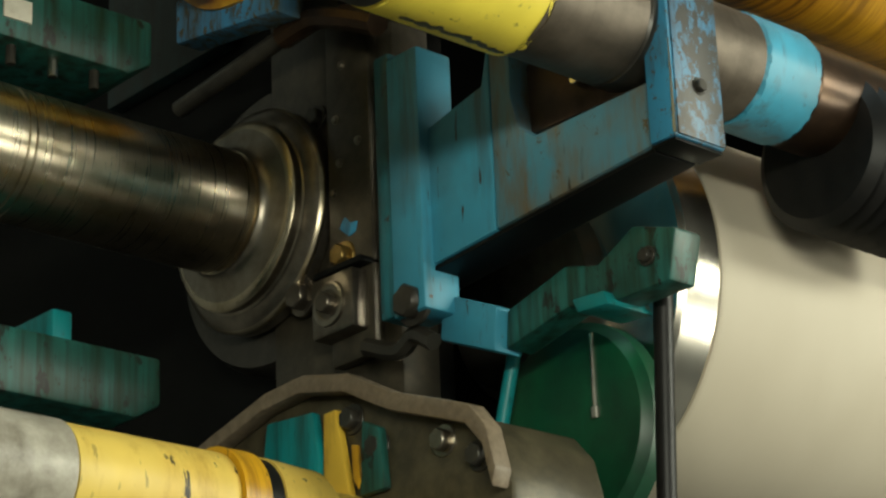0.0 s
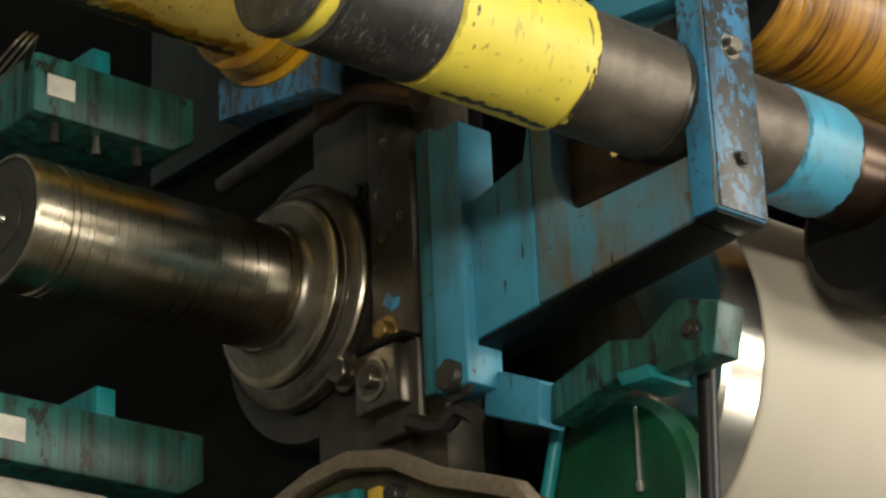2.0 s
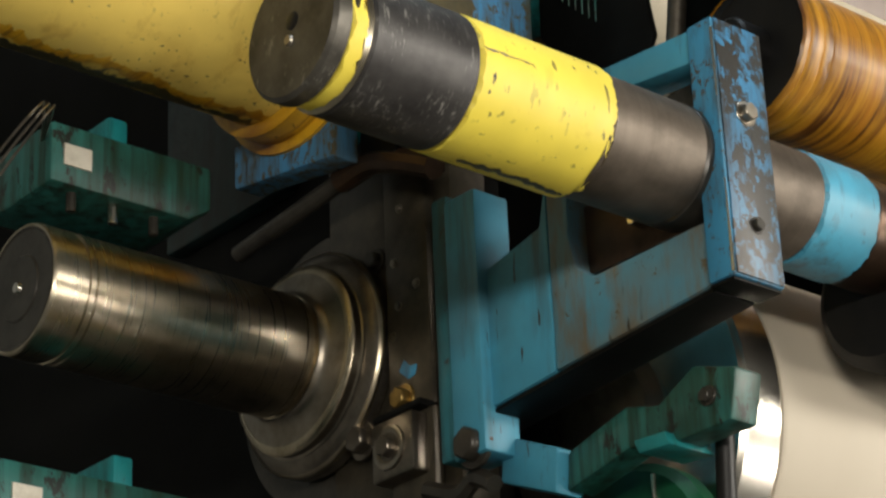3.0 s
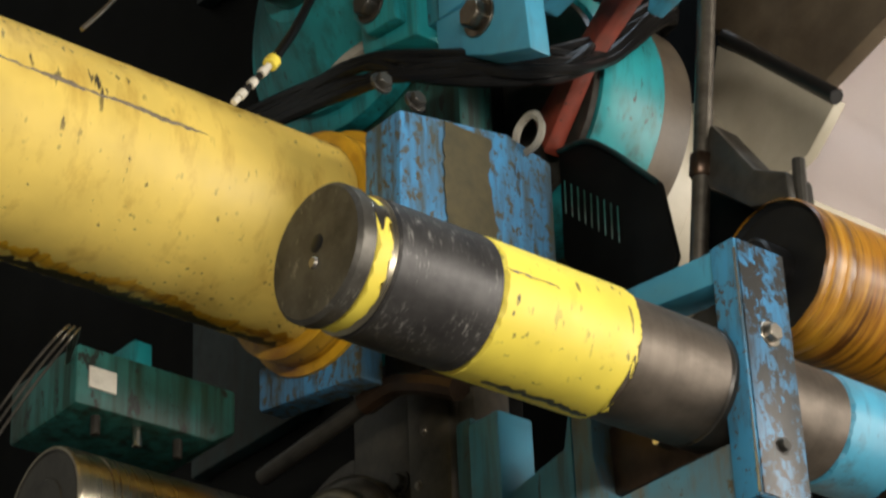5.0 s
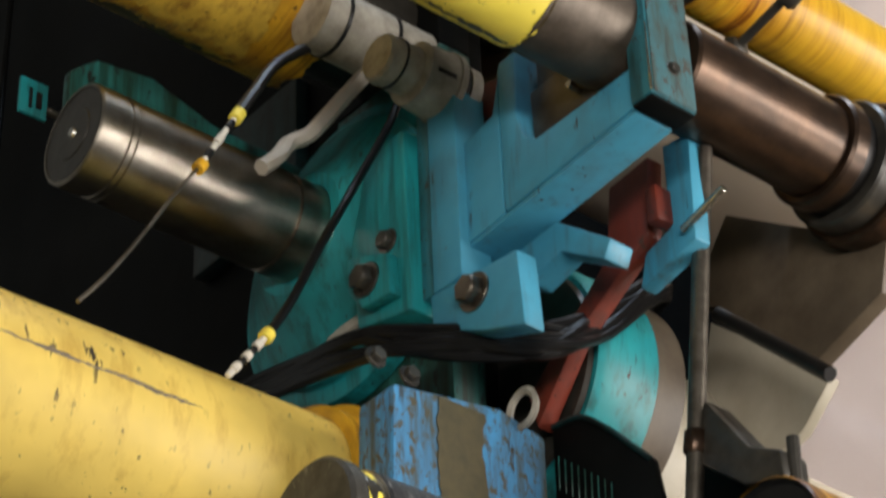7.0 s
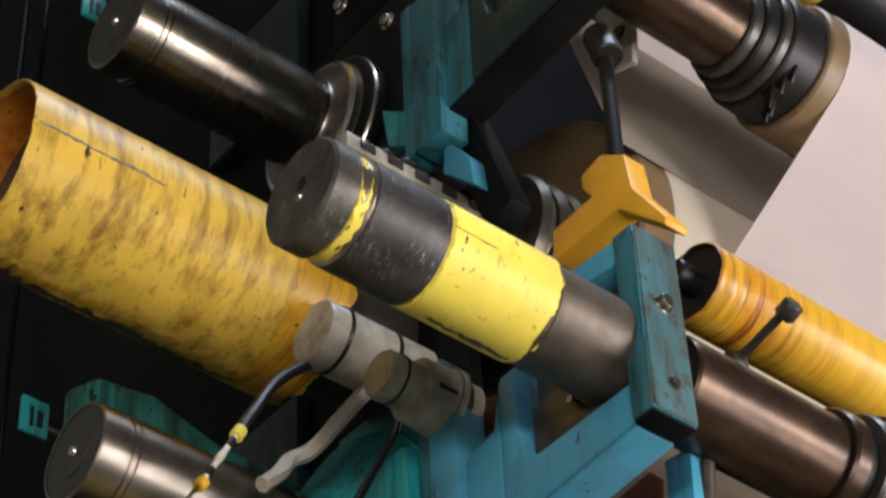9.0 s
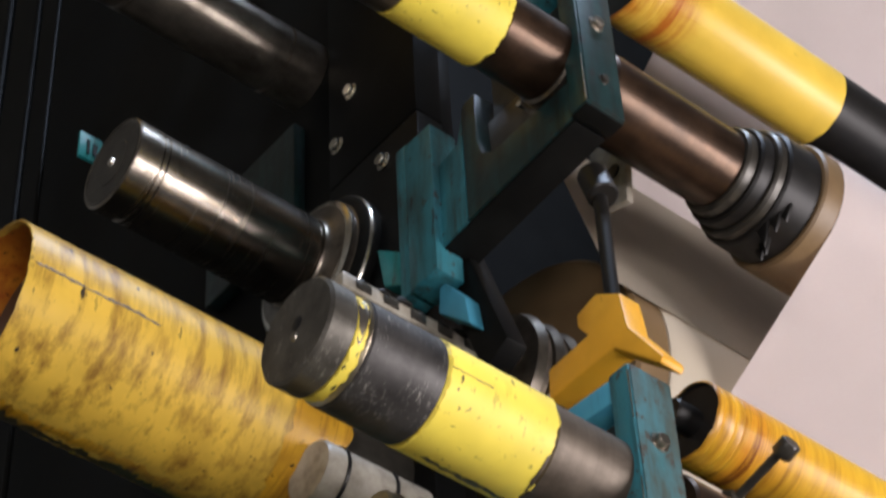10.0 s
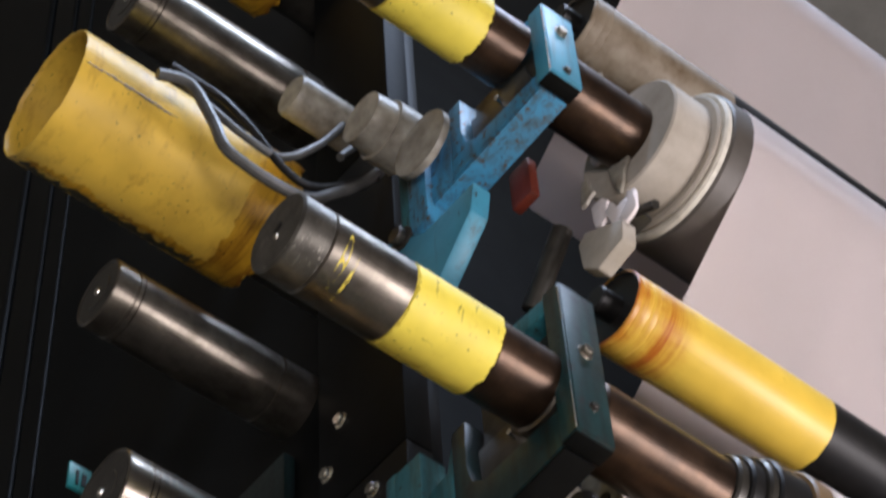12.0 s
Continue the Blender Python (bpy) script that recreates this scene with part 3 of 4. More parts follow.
bracket(3, BLUE_EDGE, BLUE, "blue roller bracket under the top rollers", 0.16, -0.17, 2.56, under=BLUE_EDGE, fl=(0.494, 0.57))


# ---------------------------------------------------------------- shafts of the printing cylinders
def cylinder_shaft(y, z, r, x0, x1, collar, label, bright=STEEL):
    t = thing("cylinder_shaft", (x1, y, z), label, "shaft", "cylinder shafts of the tower")
    part("end_cap", lathe([(x0 + 0.0005, 0), (x0 + 0.0005, r * 0.5), (x0 + 0.003, r * 0.52), (x0 + 0.003, r * 0.90), (x0, r * 0.93), (x0 + 0.001, r - 0.006)], y, z), GREASE, t, "dark oily end face")
    part("end_ring", lathe([(x0 + 0.0012, r - 0.007), (x0 + 0.0012, r - 0.002), (x0 + 0.005, r + 0.001), (x0 + 0.062, r + 0.001), (x0 + 0.064, r - 0.003), (x0 + 0.070, r - 0.003), (x0 + 0.072, r + 0.001), (x0 + 0.083, r + 0.001), (x0 + 0.085, r - 0.004)], y, z), bright, t)
    part("journal", lathe([(x0 + 0.0855, r - 0.004), (x0 + 0.088, r), (x1 - 0.121, r), (x1 - 0.119, r - 0.007), (x1 - 0.111, r - 0.007), (x1 - 0.109, r), (x1, r), (x1, r - 0.02)], y, z), bright, t)
    part("centre_plug", lathe([(x0 - 0.006, 0), (x0 - 0.006, 0.009), (x0 + 0.004, 0.013)], y, z, 20), CHROME, t)
    if collar:
        # upper shafts get darker rings and flange, shade held in their colour
        part("collar", lathe([(x1 - 0.106, r), (x1 - 0.100, r + 0.003), (x1 - 0.092, r + 0.014), (x1 - 0.084, r + 0.045), (x1 - 0.080, r + 0.058), (x1 - 0.076, r + 0.062), (x1 - 0.060, r + 0.062), (x1 - 0.058, r + 0.066)], y, z, 96), STEEL_DULL if z < 4 else STEEL_DARK, t)
        part("bare_rim", lathe([(x1 - 0.0845, r + 0.0465), (x1 - 0.081, r + 0.060), (x1 - 0.077, r + 0.0635), (x1 - 0.073, r + 0.0628)], y, z, 96), CHROME if z > 4 else bright, t, "bright rim")
        part("bare_rim", lathe([(x1 - 0.0445, r + 0.0915), (x1 - 0.040, r + 0.0965), (x1 - 0.036, r + 0.0975), (x1 - 0.032, r + 0.0965)], y, z, 96), CHROME if z > 4 else bright, t, "bright rim")
        part("outer_ring", lathe([(x1 - 0.0575, r + 0.05), (x1 - 0.056, r + 0.068), (x1 - 0.050, r + 0.080), (x1 - 0.044, r + 0.092), (x1 - 0.038, r + 0.096), (x1 - 0.012, r + 0.096), (x1 - 0.01, r + 0.05)], y, z, 96), STEEL_DARK if z < 4 else DARKPLATE, t)
        part("back_flange", lathe([(x1 + 0.004, r), (x1 + 0.004, r + 0.15), (x1 + 0.03, r + 0.16), (x1 + 0.06, r + 0.16)], y, z), GREASE if z < 4 else DARKPLATE, t)
    return t


cylinder_shaft(3.36, 3.243, 0.115, 1.965, 2.62, True, "oily polished steel cylinder shaft end")
cylinder_shaft(3.267, 4.541, 0.106, 1.915, 2.50, False, "dull steel cylinder shaft in a teal housing", STEEL_DULL)
cylinder_shaft(3.343, 5.885, 0.118, 1.978, 2.62, True, "polished steel cylinder shaft end", STEEL_OILED)
cylinder_shaft(3.466, 6.79, 0.10, 1.985, 2.64, False, "dark oily steel cylinder shaft end", STEEL_DARK)
cylinder_shaft(3.402, 8.174, 0.113, 1.94, 2.66, False, "dark oily steel cylinder shaft end", STEEL_DARK)


# ---------------------------------------------------------------- big yellow guard tubes
def guard_tube(y, z, r, x0, x1, label, flange=True, m=YELLOW):
    t = thing("guard_tube", (x1, y, z), label, "guard tube", "yellow guard tubes of the tower")
    w = 0.007
    part("tube", lathe([(x1, r - w), (x0 + 0.004, r - w), (x0, r - w + 0.002), (x0, r - 0.002), (x0 + 0.004, r), (x1, r), (x1, r - w)], y, z, 96, 0.004), m, t)
    toward = math.degrees(math.atan2(1.55 - z, -y)) % 360
    part("grime", grime_strip(x0 + 0.02, x1 - 0.03, y, z, r, toward + 74, 13, z), OILBROWN, t, "dried oil crust")
    part("oil_run", grime_strip(x0 + 0.02, x1 - 0.03, y, z, r - 0.0005, toward + 60, 9, z + 7), YELLOW_OILY, t, "rusty oil runs")
    part("seam", grime_strip(max(x0 + 0.01, 1.55), max(x0 + 0.01, 1.55) + 0.30 + 0.2 * flange, y, z, r, toward - 40, 1.5, z + 3), WORN, t, "worn seam")
    if not flange:
        # browner streaked band over the tube's last 13 cm
        part("brown_end", lathe([(x1 - 0.13, r + 0.0006), (x1 - 0.125, r + 0.0012), (x1 + 0.002, r + 0.0012), (x1 + 0.002, r - 0.01)], y, z, 96, 0.02), YELLOW_OILY, t, "streaked brown end")
    # lining of the hollow, rust brown on the stained tube only
    part("inner_lining", lathe([(x0 + 0.012, r - w - 0.0015), (x1 - 0.02, r - w - 0.0015), (x1 - 0.02, r - w - 0.003), (x0 + 0.012, r - w - 0.003)], y, z, 64, 0.008), RUST if m == YELLOW_STAINED else m, t, "lining of the inner face")
    part("inner_core", lathe([(x0 + 0.10, 0), (x0 + 0.10, r * 0.8), (x1 - 0.01, r * 0.8)], y, z), GREASE, t)
    part("stub", lathe([(x1 - 0.02, 0), (x1 - 0.02, r * 0.7), (2.71, r * 0.7), (2.71, 0)], y, z), GREASE, t)
    if flange:
        part("flange", lathe([(x1 - 0.055, r + 0.001), (x1 - 0.055, r + 0.016), (x1 - 0.05, r + 0.024), (x1 + 0.0, r + 0.024), (x1 + 0.003, r + 0.042), (x1 + 0.05, r + 0.044), (x1 + 0.05, r - 0.03)], y, z, 96), YELLOW_OILY, t, "oil-soaked yellow rim")
        part("backing_ring", lathe([(x1 + 0.052, r - 0.03), (x1 + 0.052, r + 0.05), (x1 + 0.09, r + 0.054), (x1 + 0.09, 0)], y, z, 96), TEAL, t, "teal ring")
    return t


guard_tube(3.196, 3.82, 0.196, 1.30, 2.43, "large yellow painted guard tube with oil stains")
guard_tube(3.188, 5.077, 0.188, 1.615, 2.40, "yellow guard tube with an open torn end, oil-stained", False, YELLOW_STAINED)
guard_tube(3.330, 7.298, 0.203, 1.68, 2.40, "yellow guard tube with a cut open end", False, YELLOW_DEEP)
guard_tube(3.36, 8.9, 0.19, 1.3, 2.5, "yellow guard tube near the top of the tower", False, YELLOW_STAINED)


# ---------------------------------------------------------------- yellow cover drums behind the brackets
def cover_drum(y, z, r, x0, x1, band, label, m=YELLOW_OILY):
    t = thing("cover_drum", (x0, y, z), label, "drum", "oil-stained cover drums")
    prof = [(x0, r - 0.004), (x0 + 0.004, r)]
    for at in (0.014, 0.047, 0.071):
        prof += [(x0 + at, r), (x0 + at + 0.003, r - 0.0022), (x0 + at + 0.007, r)]
    part("shell", lathe(prof + [(x1, r), (x1, 0)], y, z, 80, 0.003), m, t)
    part("end_plate", lathe([(x0 + 0.012, 0), (x0 + 0.012, r * 0.9), (x0 + 0.006, r - 0.006), (x0 + 0.004, r - 0.005)], y, z, 48), RUBBER, t, "black end")
    part("end_stub", lathe([(x0 - 0.05, 0), (x0 - 0.05, r * 0.3), (x0 - 0.045, r * 0.34), (x0 + 0.012, r * 0.34)], y, z, 32), RUBBER, t)
    part("band", lathe([(x1 + 0.002, 0), (x1 + 0.002, r - 0.001), (x1 + band, r - 0.001), (x1 + band, 0)], y, z, 64), RUBBER, t, "black band")
    return t


cover_drum(2.43, 3.552, 0.130, 2.80, 4.6, 2.98, "orange-brown oil-streaked yellow drum", DRUM_BROWN)
cover_drum(2.441, 4.87, 0.090, 2.81, 4.4, 3.18, "oil-streaked yellow drum below the paper web", DRUM_STREAKED)
cover_drum(2.408, 6.244, 0.105, 2.775, 3.43, 4.15, "yellow drum with rusty stain and black band", DRUM_RUSTY)
cover_drum(2.40, 7.575, 0.105, 2.80, 3.34, 4.24, "paper-dusted drum below the top web", DUSTY)


# ---------------------------------------------------------------- paper webs
def webs():
    for i, x0, a1, down, r, back in ((1, 3.30, 246, 23, 0.153, 2.895), (2, 3.30, 235, 31, 0.168, 2.742), (3, 3.19, 230, 40, 0.243, 2.99), (4, 3.12, 230, 42, 0.183, 2.99)):
        y, z = LINE_Y[i], TIER[i]
        line = arc(y, z, r, 35, a1)
        ly, lz = line[-1]
        run = back - ly
        line += [(ly + run * 0.5, lz - run * 0.5 * math.tan(radians(down))), (back, lz - run * math.tan(radians(down)))]
        solo("paper_web", sheet(line, x0, 7.58), PAPER, "white newsprint web running over a guide roller", "paper web", "paper webs")
    ly, lz = arc(3.2, 5.54, 0.4545, 205, 165, 8)[-1]
    line = [(ly + 0.259 * k, lz + 0.966 * k) for k in (-0.02, 0.16, 0.34, 0.52, 0.70)]
    solo("paper_web", sheet(line, 2.985, 7.58), BLANKET, "shaded cream web rising off a printing cylinder", "paper web", "paper webs")


webs()


def printing_cylinder(y, z, r, x0, rim, rim_mat, label):
    t = thing("printing_cylinder", (3.0, y, z), label, "cylinder", "printing cylinders")
    part("rim", lathe([(x0 - rim, 0.0), (x0 - rim, r - 0.013), (x0 - rim + 0.01, r - 0.005), (x0 - 0.006, r - 0.005), (x0 - 0.002, r - 0.02)], y, z, 128), rim_mat, t, "bare rim")
    part("cover", lathe([(x0, r - 0.03), (x0, r - 0.005), (x0 + 0.008, r), (7.58, r), (7.58, 0)], y, z, 128), BLANKET, t, "pale cover")
    part("hub", lathe([(x0 - rim - 0.03, 0), (x0 - rim - 0.03, r * 0.45), (x0 - rim + 0.004, r * 0.5)], y, z, 48), STEEL_DARK, t)


printing_cylinder(2.92, 3.012, 0.368, 2.947, 0.092, CHROME, "big pale covered printing cylinder with a bright steel rim")
printing_cylinder(3.2, 5.54, 0.450, 3.15, 0.10, TAN, "pale covered printing cylinder with a tan rim")


# ---------------------------------------------------------------- lowest unit: beams, cover, lever, green drum
def lowest_unit():
    for z0, z1, x0, x1, lx in ((3.43, 3.545, 1.985, 2.27, 2.01), (2.80, 2.915, 1.70, 2.29, 1.93)):
        b = thing("cross_beam", (2.1, 3.4, z0), "teal cross beam streaked with oil and bearing a torn white label", "beam", "teal cross beams")
        part("beam_body", slab([(x0, z0), (x1, z0), (x1 + 0.05, z0 + 0.03), (x1 + 0.05, z1), (x0, z1)], 3.30, 3.52, 0.008, "Y"), TEAL_DIRTY, b)
        part("label", box(lx, lx + 0.055, 3.2965, 3.3, z0 + 0.035, z0 + 0.075, 0), LABEL, b, "torn white label")
        for k in range(3):
            sx = x0 + 0.06 + k * 0.085
            part("stud", rod((sx, 3.33, z0 + 0.002), (sx, 3.33, z0 - 0.035), 0.009, 10), CHROME if k == 1 else GREASE, b)
        part("web_plate", box(x1 - 0.15, x1 - 0.11, 3.33, 3.5, z1 - 0.004, z1 + 0.06, 0.006), TEAL, b)
    c = thing("bearing_clamp", (2.55, 3.05, 2.88), "greasy steel clamp block with big nuts", "clamp")
    part("block", box(2.553, 2.600, 3.045, 3.158, 2.945, 3.055, 0.008), STEEL_DARK, c)
    part("bore_ring", lathe([(2.548, 0.026), (2.546, 0.034), (2.548, 0.040), (2.556, 0.041)], 3.105, 3.0, 32), STEEL_DULL, c)
    part("ledge", box(2.56, 2.605, 3.03, 3.16, 3.060, 3.072, 0.003), DARKPLATE, c)
    part("side_strip", box(2.588, 2.6125, 3.03, 3.145, 2.90, 3.56, 0.004), POSTSTEEL, c, "greasy upright steel strip")
    for y, z in ((3.129, 3.221), (3.111, 3.274), (3.12, 3.36), (3.06, 3.30), (3.10, 3.46)):
        part("stud", bolt((2.589, y, z), (-1, 0, 0), 0.007, 0.005), STEEL_DULL, c)
    part("paint_chip", slab([(3.115, 3.150), (3.10, 3.168), (3.085, 3.152), (3.066, 3.150), (3.072, 3.132), (3.09, 3.128), (3.10, 3.137)], 2.5865, 2.589, 0.0005), BLUE_EDGE, c, "flake of blue paint")
    part("rag_end", tube([(2.56, 3.02, 2.90), (2.57, 2.95, 2.875), (2.565, 2.90, 2.888), (2.56, 2.85, 2.862)], 0.016, 7), GREASE, c)
    part("bolt", bolt((2.553, 3.105, 3.0), (-1, 0, 0), 0.020), STEEL_DARK, c)
    part("bolt", bolt((2.60, 3.235, 3.06), (-1, 0, 0), 0.026), STEEL_DARK, c)
    part("bolt", bolt((2.588, 3.104, 3.095), (-1, 0, 0), 0.021), BRASS, c)
    part("nut", bolt((2.55, 2.88, 2.935), (-1, 0, 0), 0.03), GREASE, c)
    lv = thing("lever_arm", (2.62, 2.6, 2.84), "teal cast lever arm below the bracket", "lever")
    part("foot", slab([(2.87, 2.96), (2.88, 2.88), (2.75, 2.825), (2.74, 2.90)], 2.60, 2.66, 0.006), BLUE, lv)
    part("arm", slab([(2.738, 2.895), (2.745, 2.83), (2.60, 2.86), (2.51, 2.84), (2.38, 2.84), (2.36, 2.92), (2.45, 2.95), (2.53, 2.91), (2.60, 2.93)], 2.62, 2.68, 0.006), TEAL_DIRTY, lv)
    part("hook_plate", slab([(2.57, 2.86), (2.50, 2.855), (2.49, 2.83), (2.56, 2.835)], 2.60, 2.70, 0.004), TEAL, lv)
    part("thin_rod", rod((2.74, 2.668, 2.86), (2.74, 2.668, 2.72), 0.005, 10), CHROME, lv)
    part("rod_tip", rod((2.74, 2.668, 2.735), (2.74, 2.668, 2.715), 0.009, 12), CHROME, lv)
    part("bolt", bolt((2.618, 2.42, 2.89), (-1, 0, 0), 0.012), GREASE, lv)
    g = thing("green_drum", (2.95, 2.83, 2.5), "dark green enamelled drum behind a rod", "drum")
    part("drum_body", lathe([(2.74, 0), (2.74, 0.17), (2.755, 0.185), (2.785, 0.185), (2.785, 0)], 2.74, 2.71, 64), GREEN, g)
    part("guard_rail", rod((2.70, 2.80, 2.88), (2.70, 2.90, 2.58), 0.012), TEAL, g)
    part("upright_rod", rod((2.71, 2.475, 2.90), (2.71, 2.51, 2.4), 0.016), RUBBER, g)
    cv = thing("cast_cover", (2.5, 3.0, 2.5), "greasy cast cover with bolts and teal patches", "cover")
    edge = [(3.42, 2.70), (3.226, 2.75), (3.08, 2.785), (2.982, 2.79), (2.869, 2.763), (2.80, 2.725), (2.762, 2.705), (2.659, 2.667), (2.59, 2.64), (2.555, 2.60), (2.537, 2.53)]
    part("cover_body", slab(edge + [(2.537, 2.4), (3.42, 2.4)], 2.42, 2.62, 0.012), COVER_OIL, cv)
    part("rim", slab([(y - 0.004, z + 0.016) for y, z in edge] + [(y + 0.006, z - 0.012) for y, z in edge[::-1]], 2.385, 2.42, 0.004), WORN, cv, "rubbed brown rim")
    for y, z, m in ((2.89, 2.715, GREASE), (2.83, 2.655, GREASE), (2.678, 2.627, STEEL_DULL), (2.60, 2.585, GREASE)):
        part("bolt", bolt((2.42, y, z), (-1, 0, 0), 0.019), m, cv)
    part("patch_plate", slab([(3.09, 2.755), (2.97, 2.745), (2.955, 2.66), (2.97, 2.58), (3.12, 2.58)], 2.40, 2.418, 0.004), TEAL, cv, "teal patch")
    part("patch_plate", slab([(2.945, 2.735), (2.915, 2.735), (2.90, 2.66), (2.88, 2.56), (2.95, 2.56)], 2.402, 2.418, 0.003), YELLOW_STAINED, cv, "yellow paint run")
    part("patch_plate", slab([(2.85, 2.70), (2.81, 2.68), (2.80, 2.58), (2.86, 2.58)], 2.402, 2.418, 0.003), TEAL_DIRTY, cv)
    part("oil_drip", slab([(2.872, 2.665), (2.855, 2.66), (2.85, 2.61), (2.858, 2.59), (2.87, 2.61)], 2.398, 2.401, 0.001), YELLOW_OILY, cv, "orange oil drip")
    p = thing("feed_pipe", (2.0, 2.9, 2.5), "yellow pipe with a white end and black clamp rings", "pipe")
    part("pipe", lathe([(1.86, 0), (1.86, 0.085), (2.14, 0.085), (2.14, 0)], 2.9, 2.53, 48), YELLOW, p)
    part("white_end", lathe([(1.5, 0), (1.5, 0.088), (1.855, 0.088), (1.855, 0)], 2.9, 2.53, 48), WHITE, p, "white end")
    part("clamp", lathe([(2.142, 0), (2.142, 0.094), (2.19, 0.094), (2.19, 0)], 2.9, 2.53, 48), YELLOW_OILY, p)
    part("clamp", lathe([(2.192, 0), (2.192, 0.087), (2.22, 0.087), (2.22, 0)], 2.9, 2.53, 48), RUBBER, p)
    part("elbow", lathe([(2.222, 0), (2.222, 0.09), (2.32, 0.085), (2.36, 0.06), (2.44, 0.06), (2.44, 0)], 2.9, 2.53, 48), YELLOW, p)
    s = thing("hose_guard", (3.1, 2.4, 3.0), "black ribbed rubber sleeve hanging from the roller", "sleeve")
    prof = [(3.03, 0.0)]
    for j in range(7):
        prof += [(3.03 + j * 0.035, 0.118), (3.045 + j * 0.035, 0.138), (3.06 + j * 0.035, 0.118)]
    part("bellows", lathe(prof + [(3.30, 0)], 2.40, 3.165, 48), RUBBER, s)
    part("clamp_band", lathe([(3.305, 0), (3.305, 0.125), (3.34, 0.125), (3.34, 0)], 2.40, 3.165, 48), GREASE, s)


lowest_unit()


def corner_plate():
    p = thing("corner_plate", (2.46, 3.25, 3.5), "blue scraped corner plate below the yellow tube", "plate")
    part("plate", slab([(3.40, 3.665), (3.40, 3.575), (3.10, 3.525), (3.10, 3.60)], 2.44, 2.50, 0.006), BLUE_WORN, p)
    part("stay", slab([(3.10, 3.59), (3.10, 3.53), (3.0, 3.50), (3.0, 3.57)], 2.50, 2.62, 0.006), DARKPLATE, p)
    r = thing("greasy_rod", (2.5, 3.2, 3.4), "brown greasy rod behind the guide roller", "rod")
    part("rod_bar", rod((2.52, 3.50, 3.50), (2.52, 3.15, 3.53), 0.017), GREASE, r)
    part("rag", tube([(2.52, 3.18, 3.528), (2.52, 3.09, 3.53), (2.52, 3.01, 3.50), (2.53, 2.93, 3.46)], 0.024), BROWN, r)
    for k, (y, z0) in enumerate(((4.80, 3.0), (4.98, 3.0), (5.16, 3.0))):
        c = thing("conduit", (2.6, y, z0), "dark vertical cable conduit", "conduit", "vertical conduits")
        part("pipe", rod((2.58 + 0.02 * (k % 2), y, 0.0), (2.58 + 0.02 * (k % 2), y, 12.9), 0.010 + 0.004 * (k % 3), 10), DARKPLATE, c)


corner_plate()


def loose_wires():
    w = thing("loose_wires", (1.77, 3.1, 3.2), "thin loose wires beside the yellow tube", "wires")
    for k in range(3):
        part("wire", tube([(2.0, 3.36, 3.52), (1.91 + 0.008 * k, 3.2, 3.50), (1.84 + 0.011 * k, 3.1, 3.44), (1.783 + 0.013 * k, 3.1, 3.357), (1.731 + 0.013 * k, 3.1, 3.269), (1.66 + 0.014 * k, 3.1, 3.15), (1.60, 3.1, 3.05)], 0.0024, 6), STEEL_DARK, w)
    h = thing("black_hook", (2.85, 2.45, 3.68), "black greasy casting beside the drum", "casting")
    part("hook", slab([(2.58, 3.88), (2.53, 3.90), (2.44, 3.76), (2.37, 3.72), (2.37, 3.66), (2.46, 3.69), (2.56, 3.78)], 2.80, 2.87, 0.01), GREASE, h)
    part("stud", rod((2.83, 2.37, 3.66), (2.83, 2.365, 3.75), 0.012, 10), GREASE, h)
    # black sheet added in place of the shade beside the hook
    part("web", slab([(2.60, 3.88), (2.542, 3.835), (2.484, 3.749), (2.411, 3.696), (2.449, 3.60), (2.589, 3.62), (2.645, 3.66), (2.64, 3.80)], 2.872, 2.90, 0.006), DARKPLATE, h, "added black sheet standing for shade")
    # another added black sheet, standing for shade under the teal shell
    g = thing("black_shade_sheet", (2.77, 2.73, 3.6), "added black sheet for the shade below the teal housing", "guard")
    part("main_plate", slab([(2.893, 4.01), (2.815, 3.995), (2.75, 3.94), (2.691, 3.875), (2.64, 3.82), (2.615, 3.66), (2.66, 3.58), (2.78, 3.60), (2.90, 3.78)], 2.772, 2.786, 0.004), DARKPLATE, g)
    part("sheet_lip", tube([(2.770, 2.890, 4.008), (2.770, 2.815, 3.993), (2.770, 2.75, 3.938), (2.770, 2.691, 3.873), (2.770, 2.645, 3.822)], 0.006, 8), TEAL_DARK, g, "dark teal lip")


loose_wires()


# ---------------------------------------------------------------- second unit: plate, housing, cables, rods
def ragged_strip(x0, x1, z0, z1, depth, k=26):
    """Outline of an upright strip whose two sides run unevenly."""
    left, right = [], []
    for i in range(k + 1):
        z = z0 + (z1 - z0) * i / k
        left.append((x0 + depth * (0.9 * noise.noise((z * 7, 0.2, 5)) + 0.45 * noise.noise((z * 70, 2.2, 5))), z))
        right.append((x1 + depth * (0.9 * noise.noise((z * 6, 7.2, 1)) + 0.45 * noise.noise((z * 75, 9.2, 1))), z))
    return left + right[::-1]


